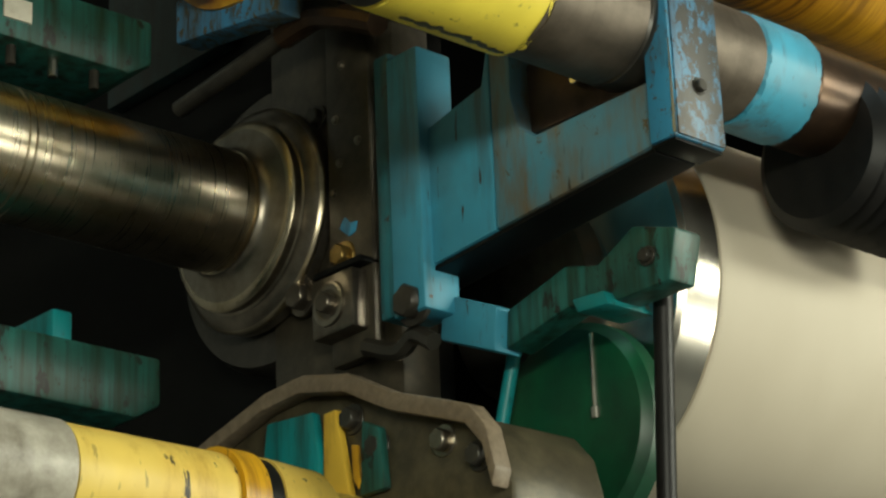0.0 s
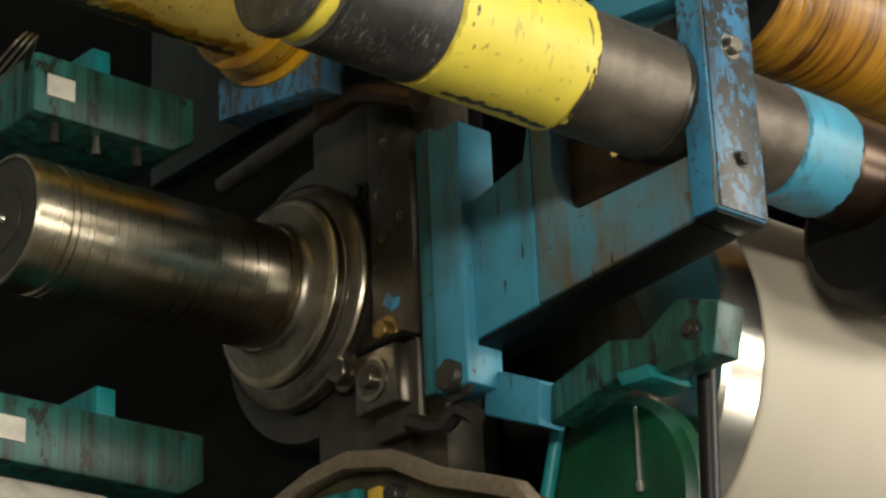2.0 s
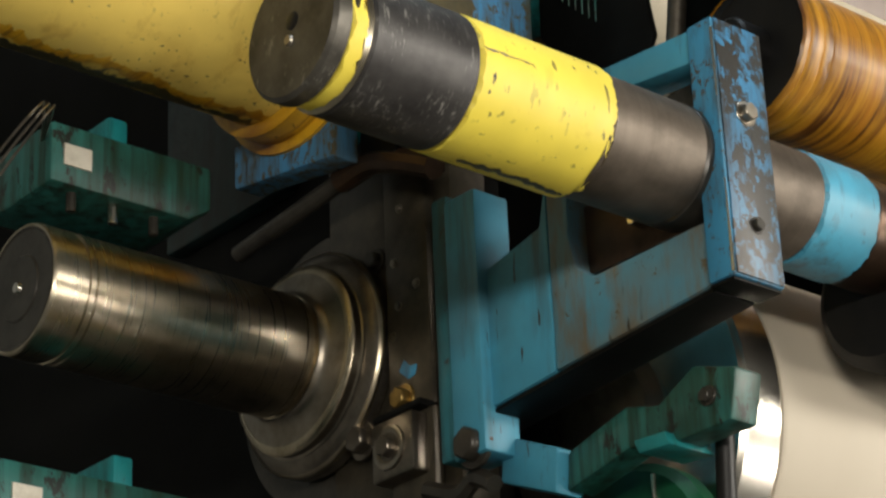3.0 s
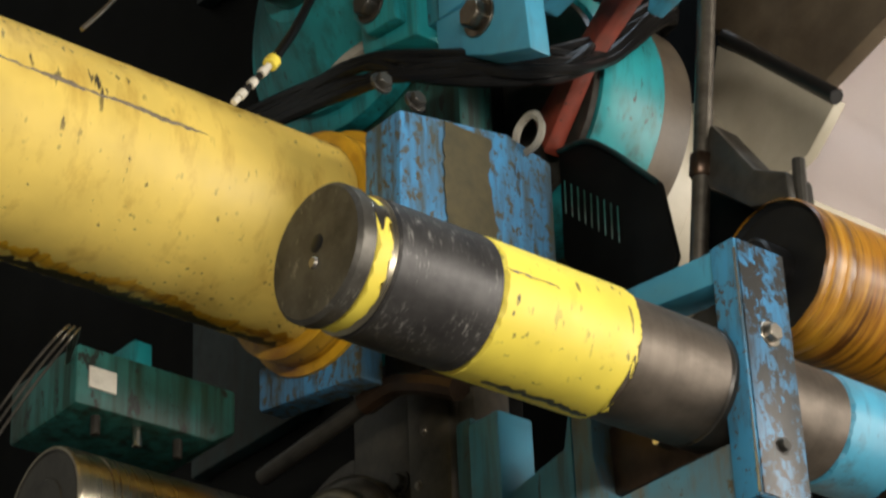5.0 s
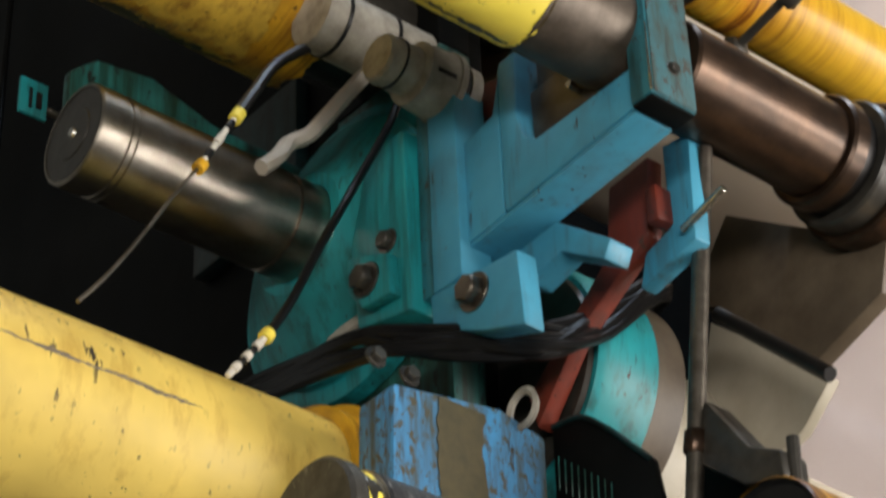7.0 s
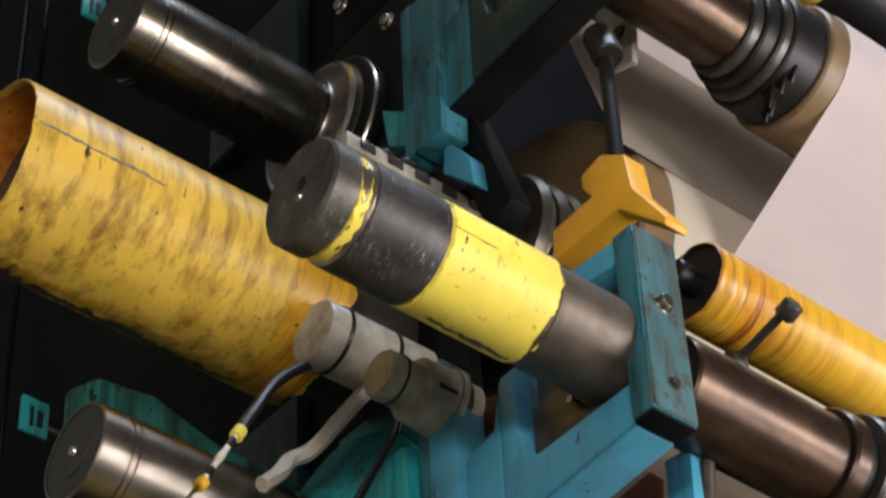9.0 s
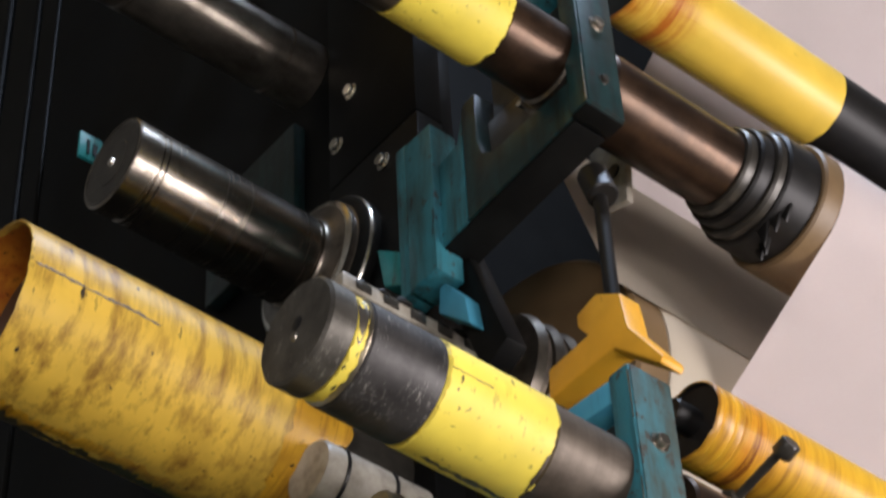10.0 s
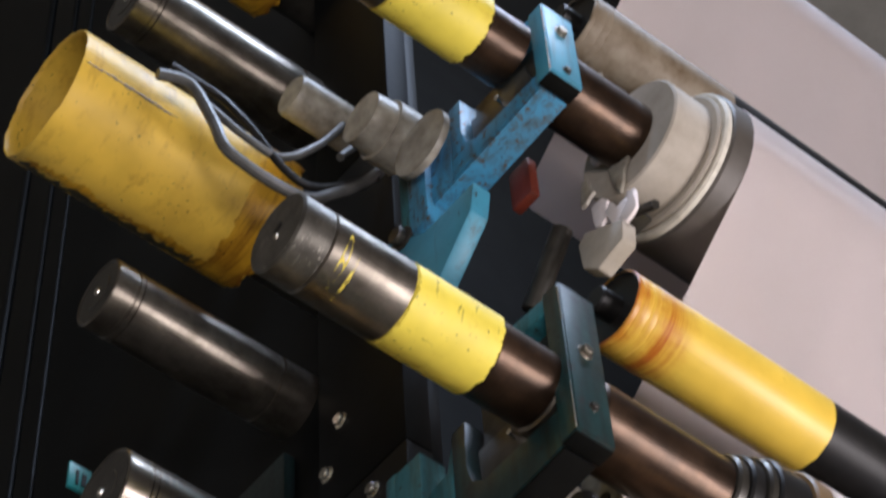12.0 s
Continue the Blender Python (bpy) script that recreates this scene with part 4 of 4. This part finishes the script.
def second_unit():
    p = thing("flaked_panel", (2.48, 2.87, 3.5), "flaking blue panel with brown oil runs", "panel")
    part("panel_body", slab([(2.30, 3.50), (2.66, 3.50), (2.665, 3.90), (2.56, 3.925), (2.31, 3.885)], 2.80, 2.90, 0.008, "Y"), BLUE_WORN, p)
    part("oil_streak_plate", slab(ragged_strip(2.405, 2.515, 3.50, 3.895, 0.022), 2.797, 2.799, 0.0, "Y"), OILBROWN, p, "brown oily strip")
    for x, z in ((2.28, 3.93), (2.355, 3.92)):
        part("bolt", bolt((x, 2.81, z), (0, -1, 0.2), 0.016), GREASE, p)
    part("ring", lathe([(2.60, 0.028), (2.595, 0.036), (2.60, 0.044), (2.612, 0.036), (2.60, 0.028)], 2.79, 3.935, 32), WHITE, p, "pale ring")
    h = thing("bearing_housing", (2.55, 3.2, 4.1), "teal cast bearing housing with bolts", "housing")
    part("cone", lathe([(2.455, 0.108), (2.455, 0.135), (2.475, 0.16), (2.50, 0.20), (2.535, 0.27), (2.55, 0.30), (2.57, 0.30), (2.575, 0.34), (2.61, 0.345), (2.61, 0.1)], 3.267, 4.541, 96), TEAL, h)
    part("block", slab([(2.945, 4.62), (3.06, 4.62), (3.12, 4.42), (3.10, 4.22), (2.935, 4.18)], 2.47, 2.56, 0.01), TEAL, h)
    part("lug", slab([(3.09, 4.37), (2.97, 4.32), (2.96, 4.22), (3.05, 4.23), (3.09, 4.29)], 2.44, 2.47, 0.006), TEAL, h)
    part("bolt", bolt((2.44, 3.029, 4.285), (-1, 0, 0), 0.028), GREASE, h)
    part("bolt", bolt((2.47, 2.999, 4.372), (-1, 0, 0), 0.02), GREASE, h)
    f = thing("foot_plate", (2.55, 2.8, 4.0), "light blue foot plate with one big bolt", "plate")
    part("plate", slab([(2.905, 4.20), (2.66, 4.17), (2.65, 4.0), (2.76, 4.045), (2.90, 4.12)], 2.49, 2.54, 0.006), BLUE, f)
    part("bolt", bolt((2.49, 2.778, 4.138), (-1, 0, 0), 0.03), STEEL_DARK, f)
    part("gusset", slab([(2.87, 4.27), (2.67, 4.285), (2.53, 4.165), (2.55, 4.13), (2.66, 4.21), (2.75, 4.19)], 2.60, 2.66, 0.005), BLUE, f)
    r = thing("red_link", (2.75, 2.7, 4.0), "rust-red steel link bar", "link")
    part("bar", slab([(2.66, 4.42), (2.55, 4.43), (2.57, 4.26), (2.78, 4.14), (2.90, 4.0), (2.92, 4.08), (2.68, 4.27)], 2.74, 2.78, 0.005), RED, r)
    part("head", box(2.72, 2.78, 2.52, 2.55, 4.26, 4.34, 0.006), RED, r)
    part("knob", rod((2.73, 2.87, 4.16), (2.69, 2.865, 4.165), 0.02, 12), RED, r)
    part("cheek", slab([(2.53, 4.45), (2.46, 4.44), (2.47, 4.2), (2.62, 4.17), (2.60, 4.24), (2.53, 4.26)], 2.76, 2.80, 0.005), BLUE, r)
    part("side_plate", slab([(2.918, 4.737), (2.782, 4.70), (2.788, 4.541), (2.928, 4.545)], 2.585, 2.61, 0.004), RED, r)
    part("bolt", bolt((2.585, 2.90, 4.575), (-1, 0, 0), 0.012), CHROME, r)
    part("pin", rod((2.75, 2.49, 4.225), (2.74, 2.37, 4.245), 0.008, 12), CHROME, r)
    v = thing("vertical_rod", (2.8, 2.58, 3.5), "dark vertical push rod with a brass clamp", "rod")
    part("rod_bar", rod((2.8, 2.46, 4.42), (2.8, 2.605, 3.55), 0.017, 20), STEEL_DARK, v)
    part("clamp", rod((2.8, 2.556, 3.845), (2.8, 2.565, 3.80), 0.023, 6), BROWN, v, "brown clamp")
    u = thing("inner_housing", (3.0, 2.95, 4.0), "teal curved housing behind the push rod", "housing")
    part("end_disc", lathe([(2.79, 0), (2.79, 0.235), (2.80, 0.24)], 3.03, 4.18, 72), GREASE, u)
    part("shell", lathe([(2.802, 0.22), (2.802, 0.25), (2.82, 0.26), (2.95, 0.26), (2.952, 0.25)], 3.03, 4.18, 72), TEAL, u)
    part("band", lathe([(2.954, 0.2), (2.954, 0.252), (3.03, 0.252), (3.03, 0.2)], 3.03, 4.18, 72), DUSTY_BROWN, u)
    part("beige_shell", lathe([(3.032, 0), (3.032, 0.25), (3.14, 0.25), (3.145, 0.246), (7.58, 0.246), (7.58, 0)], 3.13, 4.15, 72), BEIGE, u, "beige inner shell")
    part("brush", slab([(2.95, 4.08), (2.74, 3.88), (2.75, 3.82), (2.95, 4.0)], 2.80, 2.86, 0.004), RUBBER, u)
    for k in range(9):
        part("bristle", rod((2.766, 2.875 - k * 0.0165, 3.935 - k * 0.0148), (2.768, 2.88 - k * 0.0165, 3.868 - k * 0.0155), 0.0016, 6), TEAL_DIRTY, u)
    # flat sheet added in place of the beige surface below the rod
    part("pale_filler", slab([(2.905, 4.456), (2.61, 4.165), (2.70, 4.085), (2.83, 4.05), (2.985, 4.175)], 3.262, 3.29, 0.003), BEIGE, u, "pale sheet filling the gap below the rod")
    part("cross_bar", rod((3.1, 2.74, 4.32), (3.1, 2.48, 4.04), 0.016), RUBBER, u)
    part("brown_plate", slab([(2.93, 4.50), (2.80, 4.66), (2.40, 4.36), (2.43, 4.255), (2.62, 4.19), (2.86, 4.455)], 3.23, 3.27, 0.004), DUSTY_BROWN, u, "brown dusty sheet")
    # cables
    c = thing("sensor_cable", (2.1, 3.0, 3.9), "black cable with a pale ribbed connector and yellow ferrule", "cable", "hanging sensor cables")
    part("cord", tube([(2.50, 2.97, 4.78), (2.47, 2.98, 4.66), (2.39, 3.0, 4.47), (2.31, 3.0, 4.30), (2.24, 3.0, 4.14), (2.185, 3.0, 4.04)], 0.009), CABLE, c)
    for k in range(7):
        a, e = Vector((2.182, 3.0, 4.035)).lerp(Vector((2.10, 3.0, 3.92)), k / 7), Vector((2.182, 3.0, 4.035)).lerp(Vector((2.10, 3.0, 3.92)), (k + 0.93) / 7)
        part("connector_rib", rod(a, e, 0.0085 if k % 2 else 0.0065, 10), LABEL if k not in (2, 4) else RUBBER, c, "pale ribbed connector")
    part("ferrule", rod((2.19, 3.0, 4.048), (2.178, 3.0, 4.03), 0.014, 12), YELLOW_BRIGHT, c)
    c = thing("sensor_cable", (2.0, 3.0, 4.0), "thin grey cable with a pale connector", "cable", "hanging sensor cables")
    part("cord", tube([(2.03, 3.0, 4.352), (1.97, 3.0, 4.25), (1.90, 3.0, 4.12), (1.84, 3.0, 4.02), (1.79, 3.0, 3.95)], 0.004), STEEL_DARK, c)
    for k in range(7):
        a, e = Vector((2.11, 3.0, 4.51)).lerp(Vector((2.03, 3.0, 4.352)), k / 7), Vector((2.11, 3.0, 4.51)).lerp(Vector((2.03, 3.0, 4.352)), (k + 0.93) / 7)
        part("connector_rib", rod(a, e, 0.008 if k % 2 else 0.006, 10), LABEL if k not in (1, 5) else RUBBER, c, "pale ribbed connector")
    part("ferrule", rod((2.117, 3.0, 4.52), (2.104, 3.0, 4.495), 0.014, 12), YELLOW_BRIGHT, c)
    part("ferrule", rod((2.036, 3.0, 4.36), (2.024, 3.0, 4.34), 0.013, 12), YELLOW_OILY, c)
    part("upper_cord", tube([(2.11, 3.0, 4.51), (2.16, 3.02, 4.60), (2.25, 3.05, 4.75), (2.42, 3.08, 4.92), (2.5, 3.1, 4.96)], 0.012), RUBBER, c)
    b = thing("cable_bundle", (2.5, 2.75, 3.8), "bundle of black cables slung across the frame", "cables")
    rnd = random.Random(4)
    for k in range(13):
        o = [rnd.uniform(-0.036, 0.036) for _ in range(6)]
        part("cable", tube([(2.42, 3.42, 4.20 + o[0]), (2.41, 3.28, 4.165 + o[0]), (2.37, 3.0, 4.08 + o[1]), (2.45, 2.87 + o[0] * .4, 4.065 + o[2]), (2.62, 2.76 + o[1] * .4, 4.08 + o[3]), (2.80, 2.76, 4.19 + o[4]), (3.0, 2.78, 4.37 + o[5]), (3.1, 2.9, 4.42)], rnd.uniform(0.007, 0.012), 8), CABLE, b)
    w = thing("rag_strip", (2.52, 3.2, 4.2), "pale crumpled strip behind the cables", "rag")
    part("strip", tube([(2.53, 3.28, 4.27), (2.53, 3.22, 4.29), (2.53, 3.14, 4.285), (2.53, 3.08, 4.25)], 0.022, 8), WHITE, w)


second_unit()


# ---------------------------------------------------------------- third unit: actuator, handle, rods
def third_unit():
    a = thing("actuator", (2.4, 2.95, 4.5), "white cylindrical actuator with black cable ties", "actuator")
    y, z = 3.03, 4.89
    part("barrel", lathe([(2.31, 0), (2.31, 0.068), (2.318, 0.073), (2.58, 0.073), (2.58, 0)], y, z, 48), WHITE, a)
    part("body", lathe([(2.42, 0), (2.42, 0.056), (2.426, 0.068), (2.495, 0.071), (2.498, 0.075), (2.512, 0.075), (2.515, 0.05)], 2.86, 4.68, 48), WHITE, a)
    part("nose", lathe([(2.34, 0), (2.34, 0.046), (2.346, 0.051), (2.425, 0.051)], 2.86, 4.68, 40), WHITE, a)
    part("seal", lathe([(2.512, 0), (2.512, 0.058), (2.532, 0.058), (2.532, 0)], 2.86, 4.68, 40), RUBBER, a, "black seal")
    part("flange", lathe([(2.533, 0), (2.533, 0.062), (2.56, 0.062), (2.56, 0)], 2.86, 4.68, 40), WHITE, a)
    part("slot", box(2.44, 2.485, 2.7915, 2.797, 4.652, 4.660, 0.001), RUBBER, a)
    part("tie", lathe([(2.355, 0.07), (2.355, 0.076), (2.363, 0.076), (2.363, 0.07)], y, z, 48), RUBBER, a)
    part("tie", lathe([(2.48, 0.07), (2.48, 0.076), (2.488, 0.076), (2.488, 0.07)], y, z, 48), RUBBER, a)
    part("tie", lathe([(2.375, 0.048), (2.375, 0.0535), (2.380, 0.0535), (2.380, 0.048)], 2.86, 4.68, 40), RUBBER, a)
    part("strut", tube([(2.471, 3.02, 4.84), (2.403, 3.06, 4.725), (2.345, 3.08, 4.63), (2.30, 3.09, 4.59), (2.262, 3.08, 4.529), (2.225, 3.08, 4.488)], 0.017, 7), DUST_PALE, a, "pale crumpled strip")
    h = thing("orange_handle", (2.58, 2.4, 4.75), "orange painted locking handle on a dark rod", "handle")
    part("grip", slab([(2.585, 4.985), (2.59, 4.905), (2.40, 4.905), (2.285, 4.775), (2.275, 4.79), (2.355, 4.93), (2.365, 5.03), (2.43, 5.08), (2.49, 5.065), (2.49, 5.03), (2.465, 4.99)], 2.575, 2.635, 0.006), ORANGE, h)
    part("rod_bar", rod((2.605, 2.412, 5.02), (2.605, 2.41, 5.44), 0.016), RUBBER, h)
    part("knob", rod((2.605, 2.40, 5.36), (2.605, 2.425, 5.45), 0.034, 16), RUBBER, h)
    e = thing("eye_bolt", (2.9, 2.4, 4.7), "dark eye bolt with a hexagon head", "bolt")
    part("shank", rod((2.9, 2.44, 4.70), (2.9, 2.29, 4.735), 0.010, 12), GREASE, e)
    part("head", rod((2.9, 2.30, 4.725), (2.9, 2.265, 4.735), 0.024, 6), GREASE, e)
    part("base_nut", rod((2.88, 2.44, 4.70), (2.92, 2.44, 4.70), 0.026, 6), GREASE, e)
    part("lug", slab([(2.56, 4.76), (2.46, 4.735), (2.46, 4.66), (2.55, 4.68)], 2.80, 2.86, 0.008), BLUE, e, "blue lug")
    s = thing("slotted_rail", (2.5, 2.91, 5.31), "pale greasy slotted rail behind the roller", "rail")
    part("rail_bar", box(2.30, 2.70, 2.895, 2.93, 5.315, 5.36, 0.004), WHITE, s)
    for k in range(5):
        part("slot", box(2.335 + k * 0.075, 2.375 + k * 0.075, 2.890, 2.894, 5.326, 5.350, 0.001), GREASE, s)
    for k in range(7):
        part("spatter", bolt((2.36 + k * 0.055, 2.91, 5.358), (0, 0, 1), 0.012 + 0.004 * (k % 3)), RUBBER, s)
    part("rail_foot", box(2.60, 2.70, 2.93, 3.03, 5.30, 5.35, 0.005), GREASE, s)
    d = thing("dark_arm", (2.6, 2.9, 5.2), "dark oily linkage with teal feet", "linkage")
    part("link", slab([(3.00, 5.75), (2.90, 5.78), (2.72, 5.2), (2.80, 5.16)], 2.60, 2.66, 0.006), DARKPLATE, d)
    part("foot", slab([(3.07, 5.72), (2.96, 5.62), (2.94, 5.50), (3.05, 5.58)], 2.54, 2.60, 0.006), TEAL, d, "teal foot")
    part("foot", slab([(2.88, 5.48), (2.80, 5.36), (2.79, 5.27), (2.89, 5.38)], 2.56, 2.62, 0.006), BLUE, d, "blue foot")
    for k, yy in enumerate((2.62, 2.70, 2.78)):
        part("disc", lathe([(2.72 + k * .05, 0), (2.72 + k * .05, 0.17), (2.74 + k * .05, 0.18), (2.76 + k * .05, 0.17), (2.76 + k * .05, 0)], 2.92, 5.28, 64), STEEL_DARK, d)
    q = thing("pale_plate", (2.85, 2.6, 5.6), "pale drilled plate behind the roller", "plate")
    part("plate", slab([(2.70, 5.98), (2.58, 5.92), (2.60, 5.72), (2.70, 5.76)], 2.90, 2.92, 0.004), WHITE, q)
    part("hole_plug", rod((2.895, 2.63, 5.84), (2.91, 2.63, 5.84), 0.02, 20), RUBBER, q)
    for y, z, x in ((3.42, 4.90, 1.99), (3.5, 6.32, 2.02)):
        t = thing("shaft_guard", (2.2, y, z - 0.15), "teal curved guard behind a shaft, streaked with oil", "guard", "teal guards behind the shafts")
        x, z = (x, z) if z < 5 else (x + 0.07, z - 0.035)
        part("main_plate", slab([(x, z - 0.20), (x, z - 0.06), (x + 0.06, z), (x + 0.20, z + 0.02), (x + 0.36, z - 0.03), (2.70, z - 0.04), (2.70, z - 0.20)], y, y + 0.03, 0.008, "Y"), TEAL_DIRTY if z < 5 else TEAL_DARK, t)
        t = thing("marker_plate", (x - 0.06, y + 0.05, z - 0.2), "small blue plate with dark marks", "sign", "marker plates")
        part("plate", box(x - 0.095, x - 0.03, y + 0.03, y + 0.04, z - 0.19, z - 0.10, 0.003), TEAL, t)
        part("marks", box(x - 0.075, x - 0.068, y + 0.026, y + 0.029, z - 0.175, z - 0.125, 0), RUBBER, t)
        part("marks", box(x - 0.058, x - 0.046, y + 0.026, y + 0.029, z - 0.17, z - 0.13, 0), RUBBER, t)
        part("stay", rod((x - 0.05, y + 0.045, z - 0.15), (2.70, y + 0.06, z - 0.15), 0.008), STEEL_DARK, t)



third_unit()


# ---------------------------------------------------------------- top unit: hoses, actuators
def top_unit():
    h = thing("hose_set", (2.2, 3.0, 6.95), "grey looped air hoses over the yellow tube", "hoses")
    part("hose", tube([(1.84, 3.02, 7.16), (1.93, 3.0, 7.17), (2.0, 2.99, 7.05), (2.06, 2.98, 6.93), (2.28, 2.98, 6.93), (2.40, 2.98, 7.05), (2.51, 2.98, 7.2), (2.62, 2.99, 7.42)], 0.017), HOSE, h)
    part("hose", tube([(1.90, 3.02, 7.20), (2.0, 3.0, 7.12), (2.10, 2.98, 7.05), (2.22, 2.98, 7.06), (2.35, 2.98, 7.24), (2.48, 2.99, 7.50), (2.5, 2.98, 7.4), (2.42, 2.98, 7.24)], 0.012), HOSE, h)
    part("hose", tube([(1.88, 3.02, 7.24), (2.02, 3.0, 7.20), (2.10, 2.98, 7.12), (2.30, 2.98, 7.0), (2.55, 2.98, 7.25)], 0.012), RUBBER, h)
    a = thing("actuator", (2.45, 2.9, 7.1), "dusty white actuator with fittings", "actuator")
    part("barrel", lathe([(2.28, 0), (2.28, 0.06), (2.29, 0.066), (2.50, 0.066), (2.50, 0)], 3.02, 7.48, 40), WHITE, a)
    part("body", lathe([(2.40, 0), (2.40, 0.08), (2.47, 0.085), (2.47, 0.095), (2.56, 0.095), (2.56, 0)], 2.86, 7.28, 40), WHITE, a)
    part("flange", lathe([(2.50, 0), (2.50, 0.105), (2.52, 0.105), (2.52, 0)], 2.74, 7.10, 40), WHITE, a)
    f = thing("dusty_fittings", (2.9, 2.5, 6.6), "paper-dusted fittings and clamps", "fittings")
    part("clamp", slab([(2.575, 6.765), (2.545, 6.79), (2.41, 6.705), (2.42, 6.63), (2.52, 6.605), (2.57, 6.66)], 2.88, 2.93, 0.006), DUST_PALE, f, "plate under thick paper dust")
    part("clamp", box(2.93, 2.99, 2.40, 2.52, 6.775, 6.80, 0.006), GREASE, f)
    part("link", rod((2.94, 2.42, 6.79), (2.94, 2.34, 6.74), 0.014, 12), GREASE, f)
    part("link", rod((2.86, 2.75, 6.65), (2.86, 2.60, 6.85), 0.03), GREASE, f)
    part("red_pad", box(2.72, 2.75, 2.56, 2.64, 6.86, 7.02, 0.004), RED, f, "red pad")
    p = thing("lower_foot", (2.58, 2.8, 6.5), "blue foot plate with a bolt", "plate")
    part("plate", slab([(2.97, 6.92), (2.80, 6.80), (2.60, 6.80), (2.62, 6.70), (2.76, 6.55), (2.97, 6.75)], 2.55, 2.61, 0.006), BLUE, p)
    part("bolt", bolt((2.55, 2.888, 6.86), (-1, 0, 0), 0.03), GREASE, p)

    rnd = random.Random(11)
    for y, z, k in ((2.50, 6.86, 0.06), (2.44, 6.76, 0.07), (2.40, 6.82, 0.05), (2.50, 7.14, 0.06), (2.44, 7.0, 0.07), (2.47, 7.34, 0.06), (2.41, 7.25, 0.05), (2.54, 6.98, 0.05), (2.37, 6.70, 0.06), (2.46, 7.48, 0.06)):
        x = 2.86 + rnd.uniform(0, 0.10)
        ring = []
        for a in range(9):
            q = k * rnd.uniform(0.35, 1.0)
            ring.append((y + q * 0.7 * math.cos(a * 0.698), z + q * 1.3 * math.sin(a * 0.698)))
        part("paper_scrap", slab(ring, x, x + 0.012, 0.002), PAPER if rnd.random() < 0.5 else WHITE, f, "torn dusty paper scrap")


def torn_seal():
    t = thing("torn_seal", (3.16, 2.38, 5.6), "torn black rubber seal hanging from the roller", "seal")
    for k, (dy, dz, h) in enumerate(((0.0, 0.0, 0.07), (-0.03, 0.01, 0.05), (-0.055, 0.02, 0.04), (0.03, 0.0, 0.05), (0.055, 0.02, 0.06))):
        y, z = 2.43 + dy, 5.655 + dz
        part("flap", slab([(y - 0.022, z), (y + 0.022, z + 0.004), (y + 0.012, z - h * 0.5), (y + 0.004, z - h), (y - 0.008, z - h * 0.6)], 3.15 + 0.012 * k, 3.158 + 0.012 * k, 0.001), RUBBER, t)


top_unit()
torn_seal()


def paint_flecks():
    """Specks of yellow left in the groove of the third guide roller."""
    roller = [o for o in bpy.data.objects if o.name.startswith("guide_roller") and abs(o.location.z - TIER[2]) < 0.01][0]
    y, z = LINE_Y[2], TIER[2]
    toward = math.degrees(math.atan2(1.55 - z, -y)) % 360
    part("paint_fleck", grime_strip(1.93, 1.95, y, z, 0.0986, toward - 10, 55, 3.3, 20), YELLOW_BRIGHT, roller, "flecks of yellow paint")
    part("paint_fleck", grime_strip(1.965, 1.973, y, z, 0.0986, toward + 5, 40, 5.1, 20), YELLOW_BRIGHT, roller, "flecks of yellow paint")


paint_flecks()


# ---------------------------------------------------------------- what turns
def motions():
    """The printing cylinders run with the paper, about two turns a second."""
    for ob in [o for o in bpy.data.objects if o.name.startswith("printing_cylinder")]:
        at = Vector(ob.location)
        walk(ob, [(k / 10, pose(at.x, at.y, at.z, -72 * k, 0, 0)) for k in range(121)])


motions()
